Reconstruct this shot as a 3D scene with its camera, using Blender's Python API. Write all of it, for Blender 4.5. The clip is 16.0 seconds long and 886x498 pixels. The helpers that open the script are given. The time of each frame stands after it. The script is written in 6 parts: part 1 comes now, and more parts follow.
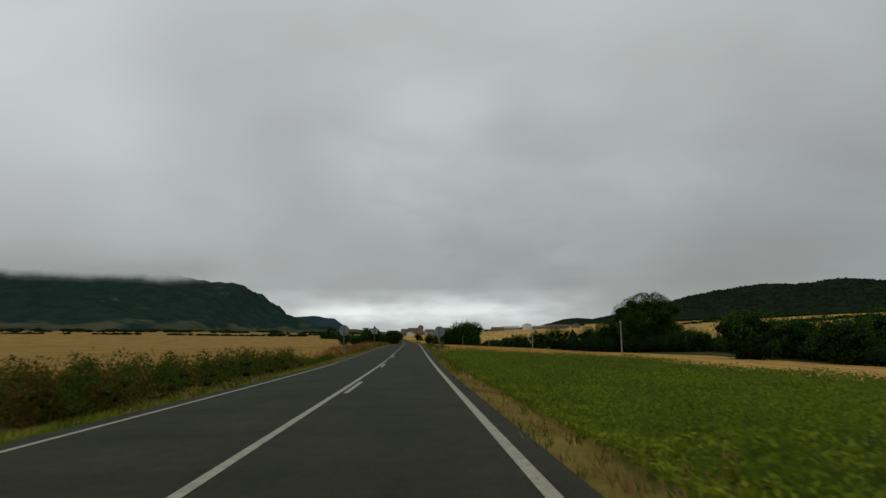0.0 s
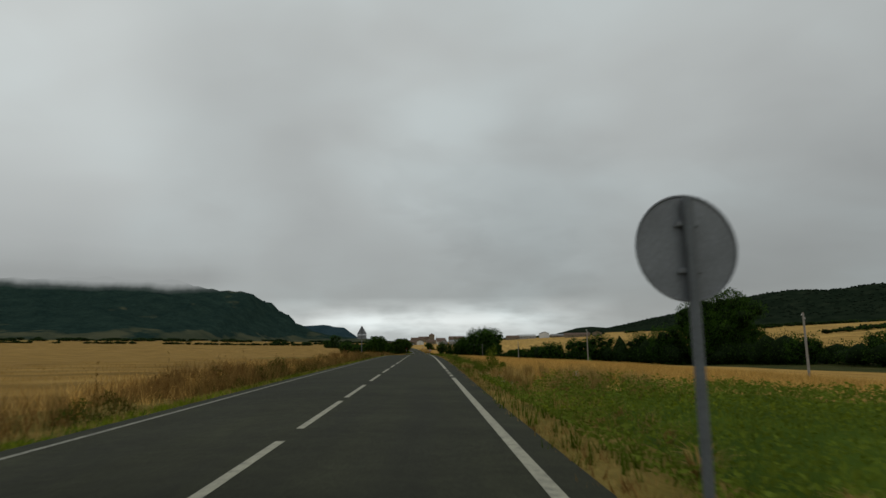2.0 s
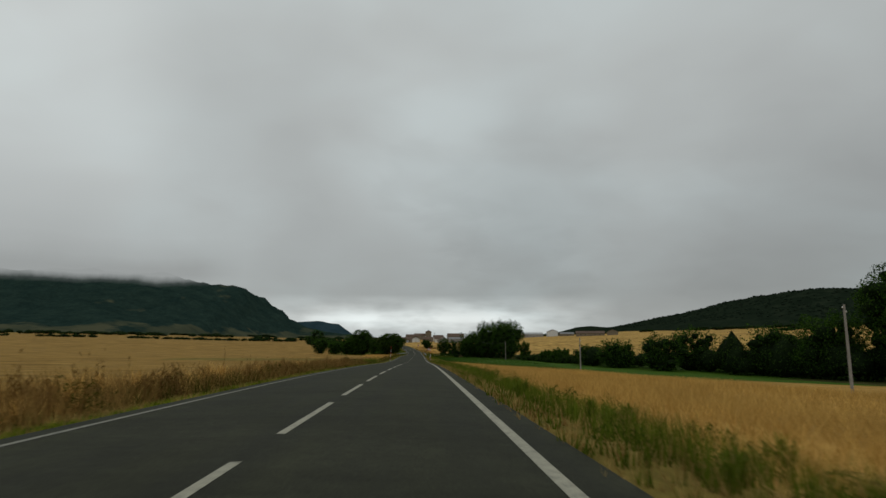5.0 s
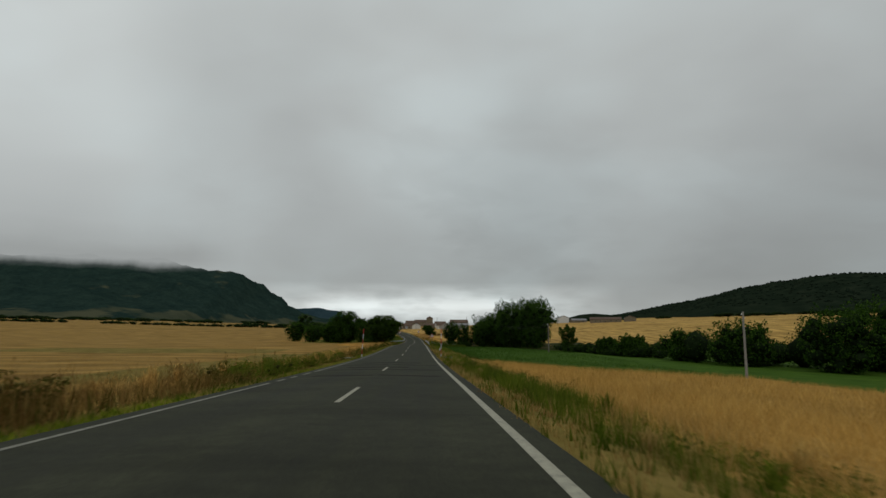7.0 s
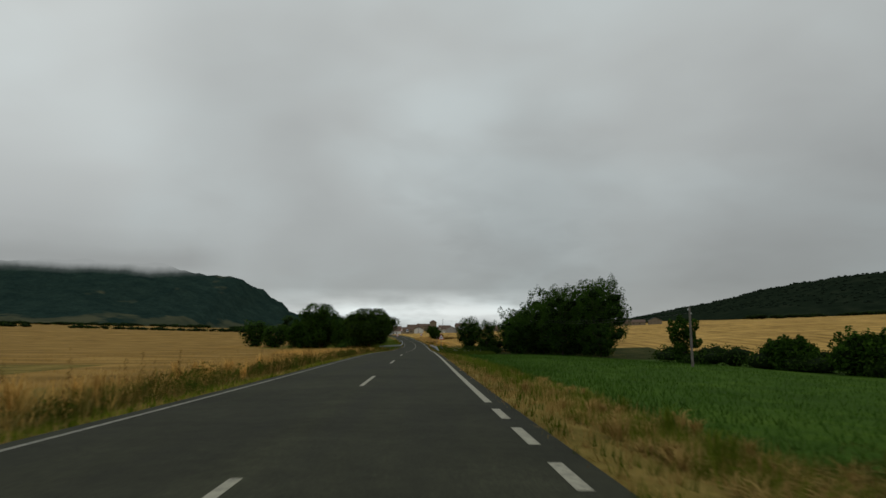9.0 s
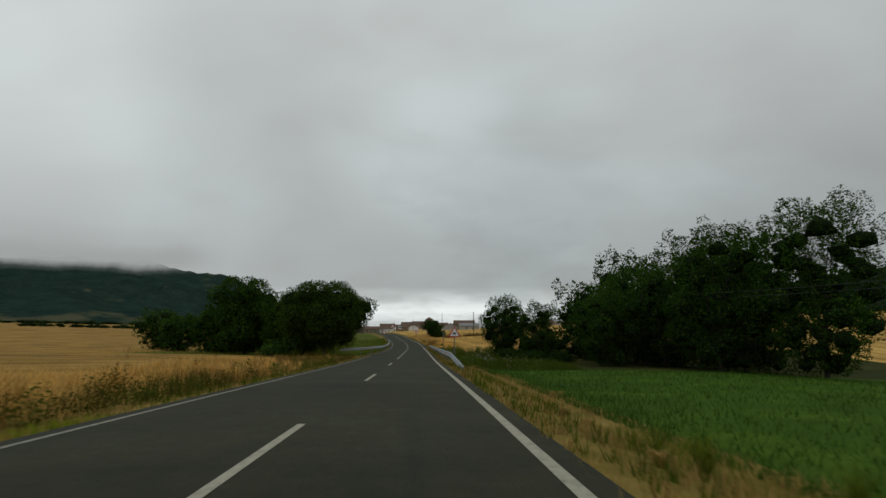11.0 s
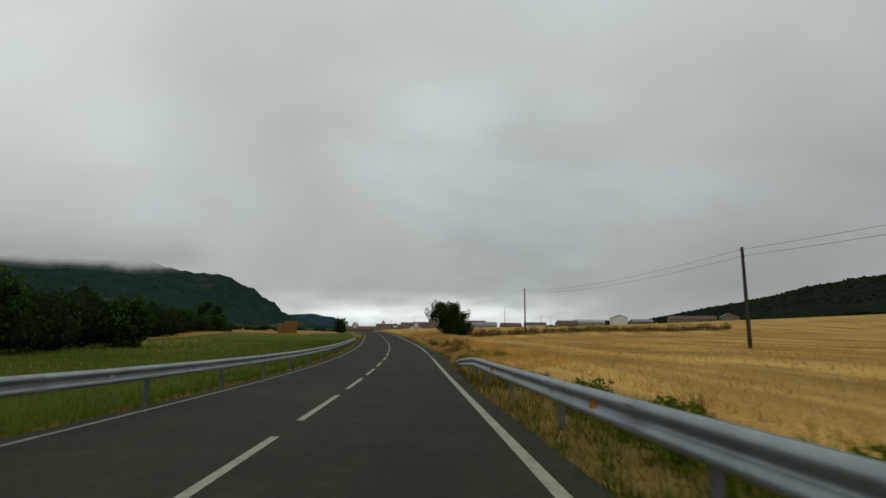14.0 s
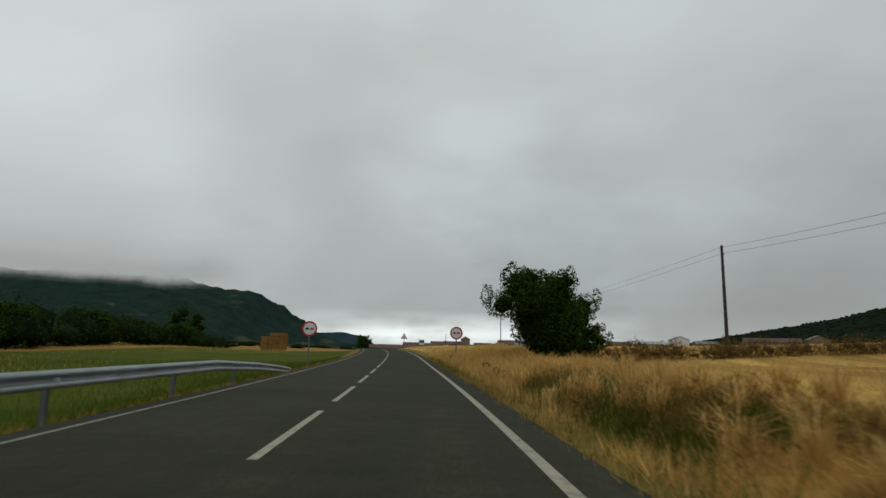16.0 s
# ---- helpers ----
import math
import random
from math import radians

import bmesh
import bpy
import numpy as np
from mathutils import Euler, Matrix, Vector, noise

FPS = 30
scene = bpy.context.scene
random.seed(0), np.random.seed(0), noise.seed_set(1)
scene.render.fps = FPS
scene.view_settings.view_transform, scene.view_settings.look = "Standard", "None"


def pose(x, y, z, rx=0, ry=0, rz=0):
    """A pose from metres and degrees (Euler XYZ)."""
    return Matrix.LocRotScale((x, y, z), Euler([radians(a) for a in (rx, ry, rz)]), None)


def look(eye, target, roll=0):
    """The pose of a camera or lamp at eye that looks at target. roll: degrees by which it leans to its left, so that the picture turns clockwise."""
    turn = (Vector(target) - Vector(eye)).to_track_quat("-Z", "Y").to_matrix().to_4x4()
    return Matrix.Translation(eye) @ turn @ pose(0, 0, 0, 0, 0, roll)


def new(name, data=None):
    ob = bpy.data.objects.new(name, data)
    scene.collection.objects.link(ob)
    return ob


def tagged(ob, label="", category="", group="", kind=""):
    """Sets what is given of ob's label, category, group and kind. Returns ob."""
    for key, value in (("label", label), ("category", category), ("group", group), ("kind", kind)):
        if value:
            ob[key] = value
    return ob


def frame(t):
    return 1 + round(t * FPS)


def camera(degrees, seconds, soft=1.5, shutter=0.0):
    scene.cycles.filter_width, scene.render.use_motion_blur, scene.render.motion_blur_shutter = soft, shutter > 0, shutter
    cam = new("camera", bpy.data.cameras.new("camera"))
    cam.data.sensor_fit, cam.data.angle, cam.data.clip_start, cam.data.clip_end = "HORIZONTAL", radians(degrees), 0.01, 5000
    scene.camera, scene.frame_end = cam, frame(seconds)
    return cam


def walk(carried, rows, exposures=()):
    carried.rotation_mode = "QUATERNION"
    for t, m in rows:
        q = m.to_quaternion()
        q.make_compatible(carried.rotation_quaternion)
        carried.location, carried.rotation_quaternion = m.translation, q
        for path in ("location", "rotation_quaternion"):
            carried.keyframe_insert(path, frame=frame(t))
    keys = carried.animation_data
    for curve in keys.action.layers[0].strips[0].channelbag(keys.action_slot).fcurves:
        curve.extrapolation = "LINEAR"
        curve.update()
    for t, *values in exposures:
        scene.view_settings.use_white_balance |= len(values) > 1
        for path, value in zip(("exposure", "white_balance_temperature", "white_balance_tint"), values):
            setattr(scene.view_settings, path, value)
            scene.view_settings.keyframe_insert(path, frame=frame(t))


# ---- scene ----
cam = camera(70.8, 16.0, soft=1.5, shutter=0.11)
PATH = [
    (0.0, (1.994, 0.000, 1.229), (2.460, 9.885, 2.666), -0.67),
    (0.5, (2.126, 12.425, 1.135), (2.576, 22.305, 2.613), -1.22),
    (1.0, (2.167, 24.900, 1.078), (2.552, 34.780, 2.576), -1.46),
    (1.2, (2.151, 29.910, 1.059), (2.505, 39.791, 2.552), -1.46),
    (1.5, (2.101, 37.462, 1.060), (2.418, 47.338, 2.602), -1.36),
    (1.6, (2.078, 39.990, 1.049), (2.385, 49.868, 2.577), -1.27),
    (1.8, (2.027, 45.060, 1.065), (2.317, 54.931, 2.644), -0.86),
    (2.0, (1.976, 50.150, 1.099), (2.278, 60.019, 2.683), -0.69),
    (2.5, (1.885, 63.087, 1.175), (2.206, 72.956, 2.760), -0.83),
    (3.0, (1.839, 76.400, 1.267), (2.189, 86.254, 2.936), -0.90),
    (3.5, (1.831, 90.125, 1.374), (2.181, 99.996, 2.935), -0.94),
    (4.0, (1.789, 104.250, 1.436), (2.136, 114.112, 3.056), -0.00),
    (6.5, (1.585, 179.050, 1.216), (1.933, 188.948, 2.594), 0.04),
    (7.0, (1.601, 194.625, 0.961), (1.937, 204.526, 2.319), 0.16),
    (7.5, (1.571, 210.350, 0.708), (1.903, 220.251, 2.074), 0.07),
    (8.0, (1.490, 226.225, 0.424), (1.821, 236.128, 1.777), 0.01),
    (8.5, (1.390, 242.175, 0.194), (1.704, 252.068, 1.618), 0.33),
    (9.0, (1.331, 258.125, 0.051), (1.628, 268.015, 1.498), 0.01),
    (11.3, (1.140, 330.255, -0.066), (1.520, 340.147, 1.352), -0.13),
    (11.5, (1.145, 336.387, -0.141), (1.499, 346.282, 1.262), -0.31),
    (12.0, (1.134, 351.643, -0.298), (1.483, 361.538, 1.108), -0.06),
    (12.5, (1.085, 366.795, -0.420), (1.421, 376.689, 0.996), 0.49),
    (13.0, (1.104, 381.853, -0.525), (1.431, 391.733, 0.981), 1.05),
    (13.5, (1.091, 396.828, -0.585), (1.430, 406.706, 0.937), 0.58),
    (14.0, (1.065, 411.720, -0.591), (1.394, 421.604, 0.893), 0.34),
    (14.5, (0.976, 426.539, -0.636), (1.272, 436.418, 0.892), 0.61),
    (15.0, (0.777, 441.295, -0.581), (0.969, 451.157, 1.060), 1.27),
    (15.5, (0.412, 455.989, -0.343), (0.447, 465.837, 1.396), 1.66),
    (16.0, (-0.180, 470.620, 0.023), (-0.356, 480.456, 1.819), 1.34),
]
walk(cam, [(t, look(eye, target, roll)) for t, eye, target, roll in PATH],
     exposures=[(0.0, -0.05), (9.0, -0.04), (11.5, 0.07), (16.0, 0.09)])

# ---- sky and light ----
scene.view_settings.exposure = 0.0
world = bpy.data.worlds.new("overcast_sky")
scene.world = world
world.use_nodes = True


def node(tree, kind, inputs=None, operation=None):
    n = tree.nodes.new(kind)
    if operation:
        n.operation = operation
    for key, value in (inputs or {}).items():
        if isinstance(value, bpy.types.NodeSocket):
            tree.links.new(value, n.inputs[key])
        else:
            n.inputs[key].default_value = value
    return n


def ramp(tree, fac, stops):
    n = tree.nodes.new("ShaderNodeValToRGB")
    els = n.color_ramp.elements
    while len(els) < len(stops):
        els.new(0.5)
    for el, (pos, col) in zip(els, stops):
        el.position = pos
        el.color = (*col, 1) if len(col) == 3 else col
    tree.links.new(fac, n.inputs[0])
    return n.outputs[0]


def grey(v):
    return (v, v, v)


SUN_EL, SUN_AZ = 52.0, 140.0
w = world.node_tree
w.nodes.clear()
co = node(w, "ShaderNodeTexCoord").outputs["Generated"]
sep = node(w, "ShaderNodeSeparateXYZ", {0: co})
up = node(w, "ShaderNodeMath", {0: sep.outputs[2], 1: 0.0}, operation="MAXIMUM").outputs[0]
den = node(w, "ShaderNodeMath", {0: up, 1: 0.30}, operation="ADD").outputs[0]
px = node(w, "ShaderNodeMath", {0: sep.outputs[0], 1: den}, operation="DIVIDE").outputs[0]
py = node(w, "ShaderNodeMath", {0: sep.outputs[1], 1: den}, operation="DIVIDE").outputs[0]
flat = node(w, "ShaderNodeCombineXYZ", {0: px, 1: py, 2: 7.3}).outputs[0]
big = node(w, "ShaderNodeTexNoise", {"Vector": flat, "Scale": 1.25, "Detail": 3.0, "Roughness": 0.42, "Distortion": 0.6}).outputs[0]
fine = node(w, "ShaderNodeTexNoise", {"Vector": flat, "Scale": 5.0, "Detail": 3.0, "Roughness": 0.5, "Distortion": 0.4}).outputs[0]
mixn = node(w, "ShaderNodeMath", {0: node(w, "ShaderNodeMath", {0: big, 1: 0.86}, operation="MULTIPLY").outputs[0],
                                  1: node(w, "ShaderNodeMath", {0: fine, 1: 0.14}, operation="MULTIPLY").outputs[0]}, operation="ADD").outputs[0]
cloud = ramp(w, mixn, [(0.34, (0.428, 0.448, 0.440)), (0.46, (0.461, 0.487, 0.479)), (0.54, (0.482, 0.516, 0.510)), (0.66, (0.518, 0.566, 0.564))])
# brighter overhead, a darker belt low down and a bright break near the horizon
elev = ramp(w, up, [(0.0, grey(0.80)), (0.045, grey(0.78)), (0.085, grey(0.70)), (0.15, grey(0.76)), (0.26, grey(0.865)), (0.46, grey(0.985)), (1.0, grey(1.03))])
# the sky is lighter on the left, and breaks open low over the road's end
side = node(w, "ShaderNodeMapRange", {0: sep.outputs[0], 1: -0.7, 2: 0.7, 3: 1.17, 4: 0.90}).outputs[0]
ahead = node(w, "ShaderNodeMapRange", {0: sep.outputs[1], 1: 0.950, 2: 0.995, 3: 0.0, 4: 1.0}).outputs[0]
low_band = ramp(w, up, [(0.0, grey(0.0)), (0.022, grey(0.55)), (0.045, grey(1.0)), (0.082, grey(0.0))])
gap = node(w, "ShaderNodeMapRange", {0: node(w, "ShaderNodeTexNoise", {"Vector": node(w, "ShaderNodeVectorMath", {0: co, 1: (9.0, 9.0, 34.0)}, operation="MULTIPLY").outputs[0], "Scale": 1.0, "Detail": 4.0}).outputs[0], 1: 0.36, 2: 0.62, 3: 0.25, 4: 1.20}).outputs[0]
opening = node(w, "ShaderNodeMath", {0: node(w, "ShaderNodeMath", {0: ahead, 1: low_band}, operation="MULTIPLY").outputs[0], 1: gap}, operation="MULTIPLY").outputs[0]
bright = node(w, "ShaderNodeMath", {0: side, 1: opening}, operation="ADD").outputs[0]
# broad thick and thin places in the cloud: azimuth, elevation, inner and outer radius in degrees, gain
for az, el, r_in, r_out, gain in ((-37, 20, 3, 17, 0.16), (-14, 21, 3, 13, -0.06), (-2, 19, 2, 11, 0.05), (10, 13, 2, 10, -0.07), (-22, 11, 2, 12, 0.05),
                                  (27, 24, 4, 18, 0.05), (33, 8, 3, 13, -0.08), (8, 7, 1, 8, -0.05), (1, 15, 1, 5, -0.04)):
    to = (math.sin(radians(az)) * math.cos(radians(el)), math.cos(radians(az)) * math.cos(radians(el)), math.sin(radians(el)))
    near = node(w, "ShaderNodeVectorMath", {0: co, 1: to}, operation="DOT_PRODUCT").outputs["Value"]
    near = node(w, "ShaderNodeMath", {0: near, 1: node(w, "ShaderNodeMath", {0: fine, 1: 0.016}, operation="MULTIPLY").outputs[0]}, operation="SUBTRACT").outputs[0]
    m = node(w, "ShaderNodeMapRange", {0: near, 1: math.cos(radians(r_out)) - .008, 2: math.cos(radians(r_in)) - .008, 3: 0.0, 4: gain})
    m.interpolation_type = "SMOOTHSTEP"
    bright = node(w, "ShaderNodeMath", {0: bright, 1: m.outputs[0]}, operation="ADD").outputs[0]
elev = node(w, "ShaderNodeMath", {0: elev, 1: bright}, operation="MULTIPLY").outputs[0]
lit = node(w, "ShaderNodeMix")
lit.data_type, lit.blend_type = "RGBA", "MULTIPLY"
lit.inputs[0].default_value = 1.0
w.links.new(cloud, lit.inputs[6])
w.links.new(elev, lit.inputs[7])
sky = node(w, "ShaderNodeTexSky")
sky.sky_type, sky.sun_disc, sky.sun_elevation, sky.sun_rotation = "NISHITA", False, radians(SUN_EL), radians(SUN_AZ)
bg_sky = node(w, "ShaderNodeBackground", {"Color": sky.outputs[0], "Strength": 0.004})
bg_cloud = node(w, "ShaderNodeBackground", {"Color": lit.outputs[2], "Strength": 1.0})
both = node(w, "ShaderNodeAddShader", {0: bg_sky.outputs[0], 1: bg_cloud.outputs[0]})
node(w, "ShaderNodeOutputWorld", {"Surface": both.outputs[0]})

sun = new("sun", bpy.data.lights.new("sun", "SUN"))
sun.data.energy, sun.data.angle, sun.data.color = 0.35, radians(30), (1.0, 0.97, 0.92)
sun.matrix_world = look((0, 0, 0), (-math.sin(radians(SUN_AZ)), -math.cos(radians(SUN_AZ)), -math.tan(radians(SUN_EL))))

# ---- the lie of the land ----
STEP = 20.0
ROAD_X = [0.0, 0.0, 0.0, 0.0, 0.0, 0.0, -0.02, -0.04, -0.04, -0.1, -0.2, -0.24, -0.22, -0.21, -0.26, -0.34, -0.39, -0.47, -0.55, -0.62, -0.66, -0.72, -0.76, -0.8, -0.88, -1.08, -1.5, -2.42, -3.83, -5.43, -7.2, -9.46, -12.26, -15.29, -18.49, -21.7, -24.72, -27.71, -30.72, -31.92]
ROAD_Z = [0.0, 0.03, 0.05, 0.0, -0.12, -0.18, -0.11, 0.03, 0.15, 0.25, 0.28, 0.2, -0.02, -0.33, -0.69, -1.0, -1.18, -1.22, -1.19, -1.22, -1.38, -1.6, -1.74, -1.79, -1.84, -1.8, -1.47, -0.95, -0.43, 0.13, 0.78, 1.47, 2.13, 2.63, 2.92, 3.03, 3.06, 3.08, 3.12, 3.14]


def spline(values, start, step):
    """A natural cubic through evenly spaced values, as a function."""
    v = np.array(values, float)
    n = len(v)
    a = np.eye(n) * 4
    a += np.eye(n, k=1) + np.eye(n, k=-1)
    a[0], a[-1] = 0, 0
    a[0, 0] = a[-1, -1] = 1
    r = np.zeros(n)
    r[1:-1] = 6 * (v[2:] - 2 * v[1:-1] + v[:-2])
    m = np.linalg.solve(a, r)

    def at(y):
        s = np.clip((np.asarray(y, float) - start) / step, 0, n - 1.0001)
        i = s.astype(int)
        b = s - i
        c = 1 - b
        return c * v[i] + b * v[i + 1] + ((c ** 3 - c) * m[i] + (b ** 3 - b) * m[i + 1]) / 6
    return at


road_x = spline(ROAD_X, -60.0, STEP)
road_z_near = spline(ROAD_Z, -60.0, STEP)


def road_z(y):
    y = np.asarray(y, float)
    far = np.interp(y, [685, 708, 796, 884, 994, 1137, 1434, 2200, 5000], [0, 0.0, 0.55, 2.0, 4.4, 7.7, 11.5, 15.5, 20.5])
    return road_z_near(y) + far


def ease(t):
    t = np.clip(t, 0, 1)
    return t * t * (3 - 2 * t)


R_U = [3.6, 4.4, 6.0, 9.1, 16.8, 27.3, 43.8, 76.8, 104.3, 142.8, 175.8, 219.8, 384.8, 659.8, 1099.8, 3959.8]
R_A = [-0.14, -0.22, -0.56, -0.64, -1.02, -1.56, -2.44, -3.87, -3.54, 0.09, 4.28, 8.68, 17.48, 26.28, 32.88, 65.88]
R_B = [-0.14, -0.22, -0.76, -0.94, -1.02, -1.23, -2.0, -1.45, -0.13, 2.62, 5.38, 9.23, 17.48, 26.28, 32.88, 65.88]
R_C = [-0.14, -0.2, 0.09, 0.43, 0.62, 0.76, 1.19, 1.96, 3.4, 6.04, 8.89, 11.1, 17.48, 26.28, 32.88, 65.88]
R_D = [-0.12, -0.14, 0.19, 0.79, 1.2, 1.42, 1.64, 2.3, 3.29, 4.93, 6.7, 8.89, 16.38, 26.28, 32.88, 65.88]
L_U = [3.6, 4.2, 5.4, 8.1, 21.5, 66.0, 165.0, 275.0, 440.0, 770.0, 1320.0, 3960.0]
L_A = [-0.14, -0.18, -0.35, -0.37, -0.42, -0.24, 3.18, 7.03, 11.43, 16.38, 21.88, 49.38]
L_B = [-0.14, -0.2, -0.5, -0.73, -0.69, 0.09, 2.74, 5.93, 10.33, 15.28, 20.78, 49.38]


def ground_z(x, y):
    x, y = np.asarray(x, float), np.asarray(y, float)
    u = x - road_x(y)
    base = road_z(y)
    a, b, c, d = (np.interp(u, R_U, k) for k in (R_A, R_B, R_C, R_D))
    t1, t2, t3 = ease((y - 255) / 77), ease((y - 378) / 66), ease((y - 500 - 0.12 * np.clip(u, 0, 88)) / 10)
    right = a + (b - a) * t1
    right = right + (c - right) * t2
    right = right + (d - right) * t3
    la, lb = np.interp(-u, L_U, L_A), np.interp(-u, L_U, L_B)
    left = la + (lb - la) * ease((y - 356) / 44)
    off = np.where(u > 0, right, left)
    off = np.where(np.abs(u) < 3.6, -.14, off)
    soft = np.where(np.abs(u) > 6, 1.0, 0.0)
    wave = 0.10 * np.sin(x * .21 + 1.3 * np.sin(y * .07)) * np.cos(y * .13 + .5 * np.sin(x * .11)) + .35 * np.sin(x * .021 + 2) * np.sin(y * .017 + 1)
    return base + off + soft * wave * np.clip((np.abs(u) - 6) / 12, 0, 1)


def gz(x, y):
    return float(ground_z(x, y))


def rx_(y):
    return float(road_x(y))


def rz_(y):
    return float(road_z(y))


# ---- materials ----
def material(name, build, rough=0.8, metal=0.0, spec=0.3):
    m = bpy.data.materials.new(name)
    m.use_nodes = True
    t = m.node_tree
    bsdf = t.nodes["Principled BSDF"]
    bsdf.inputs["Roughness"].default_value = rough
    bsdf.inputs["Metallic"].default_value = metal
    bsdf.inputs["Specular IOR Level"].default_value = spec
    build(t, bsdf)
    return m


def tex(t, scale, detail=4.0, rough=0.55, stretch=None, coords="Object", turn=0.0):
    c = node(t, "ShaderNodeTexCoord").outputs[coords]
    if stretch or turn:
        mp = node(t, "ShaderNodeMapping", {"Vector": c})
        mp.inputs["Scale"].default_value = stretch or (1, 1, 1)
        mp.inputs["Rotation"].default_value = (0, 0, turn)
        c = mp.outputs[0]
    return node(t, "ShaderNodeTexNoise", {"Vector": c, "Scale": scale, "Detail": detail, "Roughness": rough}).outputs[0]


def blend(t, a, b, fac, mode="MIX"):
    n = t.nodes.new("ShaderNodeMix")
    n.data_type, n.blend_type = "RGBA", mode
    for k, v in ((6, a), (7, b), (0, fac)):
        if isinstance(v, bpy.types.NodeSocket):
            t.links.new(v, n.inputs[k])
        elif k == 0:
            n.inputs[0].default_value = v
        else:
            n.inputs[k].default_value = (*v, 1)
    return n.outputs[2]


def bump(t, bsdf, height, strength, dist=0.02):
    b = node(t, "ShaderNodeBump", {"Height": height, "Strength": strength, "Distance": dist})
    t.links.new(b.outputs[0], bsdf.inputs["Normal"])


def simple(name, col, rough=0.8, metal=0.0, spec=0.3, vary=0.25, scale=3.0, grain=60.0, bumpy=0.15):
    """One colour with stains at one scale and grain at another."""
    def build(t, bsdf):
        n1, n2 = tex(t, scale, 5), tex(t, grain, 3)
        a = tuple(c * (1 - vary) for c in col)
        b = tuple(min(1, c * (1 + vary)) for c in col)
        c1 = ramp(t, n1, [(0.3, a), (0.7, b)])
        c2 = ramp(t, n2, [(0.3, grey(0.86)), (0.7, grey(1.1))])
        t.links.new(blend(t, c1, c2, 1.0, "MULTIPLY"), bsdf.inputs["Base Color"])
        bump(t, bsdf, n2, bumpy, 0.01)
    return material(name, build, rough, metal, spec)


def leafy(name, dark, mid, light, rough=0.6, through_light=0.35):
    """Foliage: each leaf or blade has its own tone and lets some light through."""
    def build(t, bsdf):
        r = node(t, "ShaderNodeNewGeometry").outputs["Random Per Island"]
        c = ramp(t, r, [(0.0, dark), (0.55, mid), (1.0, light)])
        n = ramp(t, tex(t, 0.35, 3), [(0.3, grey(0.75)), (0.7, grey(1.2))])
        col = blend(t, c, n, 1.0, "MULTIPLY")
        t.links.new(col, bsdf.inputs["Base Color"])
        thin = node(t, "ShaderNodeBsdfTranslucent", {"Color": col})
        mx = node(t, "ShaderNodeMixShader", {0: through_light, 1: bsdf.outputs[0], 2: thin.outputs[0]})
        t.links.new(mx.outputs[0], t.nodes["Material Output"].inputs[0])
    return material(name, build, rough, 0, 0.025)


def field(name, a, b, c, scale=0.25, rows=None, turn=0.0, bumpy=0.6, swath=0.0):
    """A field's surface: broad patches, drill rows and fine stalk grain."""
    def build(t, bsdf):
        patch = ramp(t, tex(t, scale, 6, 0.6), [(0.3, a), (0.5, b), (0.72, c)])
        grain = tex(t, 9.0, 5, 0.7)
        g = ramp(t, grain, [(0.25, grey(0.62)), (0.75, grey(1.25))])
        col = blend(t, patch, g, 1.0, "MULTIPLY")
        if rows:
            r = ramp(t, tex(t, 1.0, 3, 0.5, (rows, 0.02, 1), turn=turn), [(0.35, grey(0.72)), (0.62, grey(1.18))])
            col = blend(t, col, r, 1.0, "MULTIPLY")
        if swath:
            # light and dark lanes left by the harvester
            p = node(t, "ShaderNodeMapping", {"Vector": node(t, "ShaderNodeTexCoord").outputs["Object"], "Rotation": (0, 0, turn)}).outputs[0]
            along = node(t, "ShaderNodeSeparateXYZ", {0: p}).outputs[0]
            wob = node(t, "ShaderNodeMath", {0: tex(t, 0.045, 5, 0.65), 1: 16.0}, operation="MULTIPLY").outputs[0]
            ph = node(t, "ShaderNodeMath", {0: node(t, "ShaderNodeMath", {0: along, 1: 6.283 / swath}, operation="MULTIPLY").outputs[0], 1: wob}, operation="ADD").outputs[0]
            si = node(t, "ShaderNodeMath", {0: ph}, operation="SINE").outputs[0]
            f = node(t, "ShaderNodeMapRange", {0: si, 1: -1.0, 2: 1.0}).outputs[0]
            col = blend(t, col, ramp(t, f, [(0.1, grey(0.80)), (0.45, grey(1.0)), (0.8, grey(1.12))]), 1.0, "MULTIPLY")
        t.links.new(col, bsdf.inputs["Base Color"])
        bump(t, bsdf, grain, bumpy, 0.12)
    return material(name, build, 0.95, 0, 0.04)


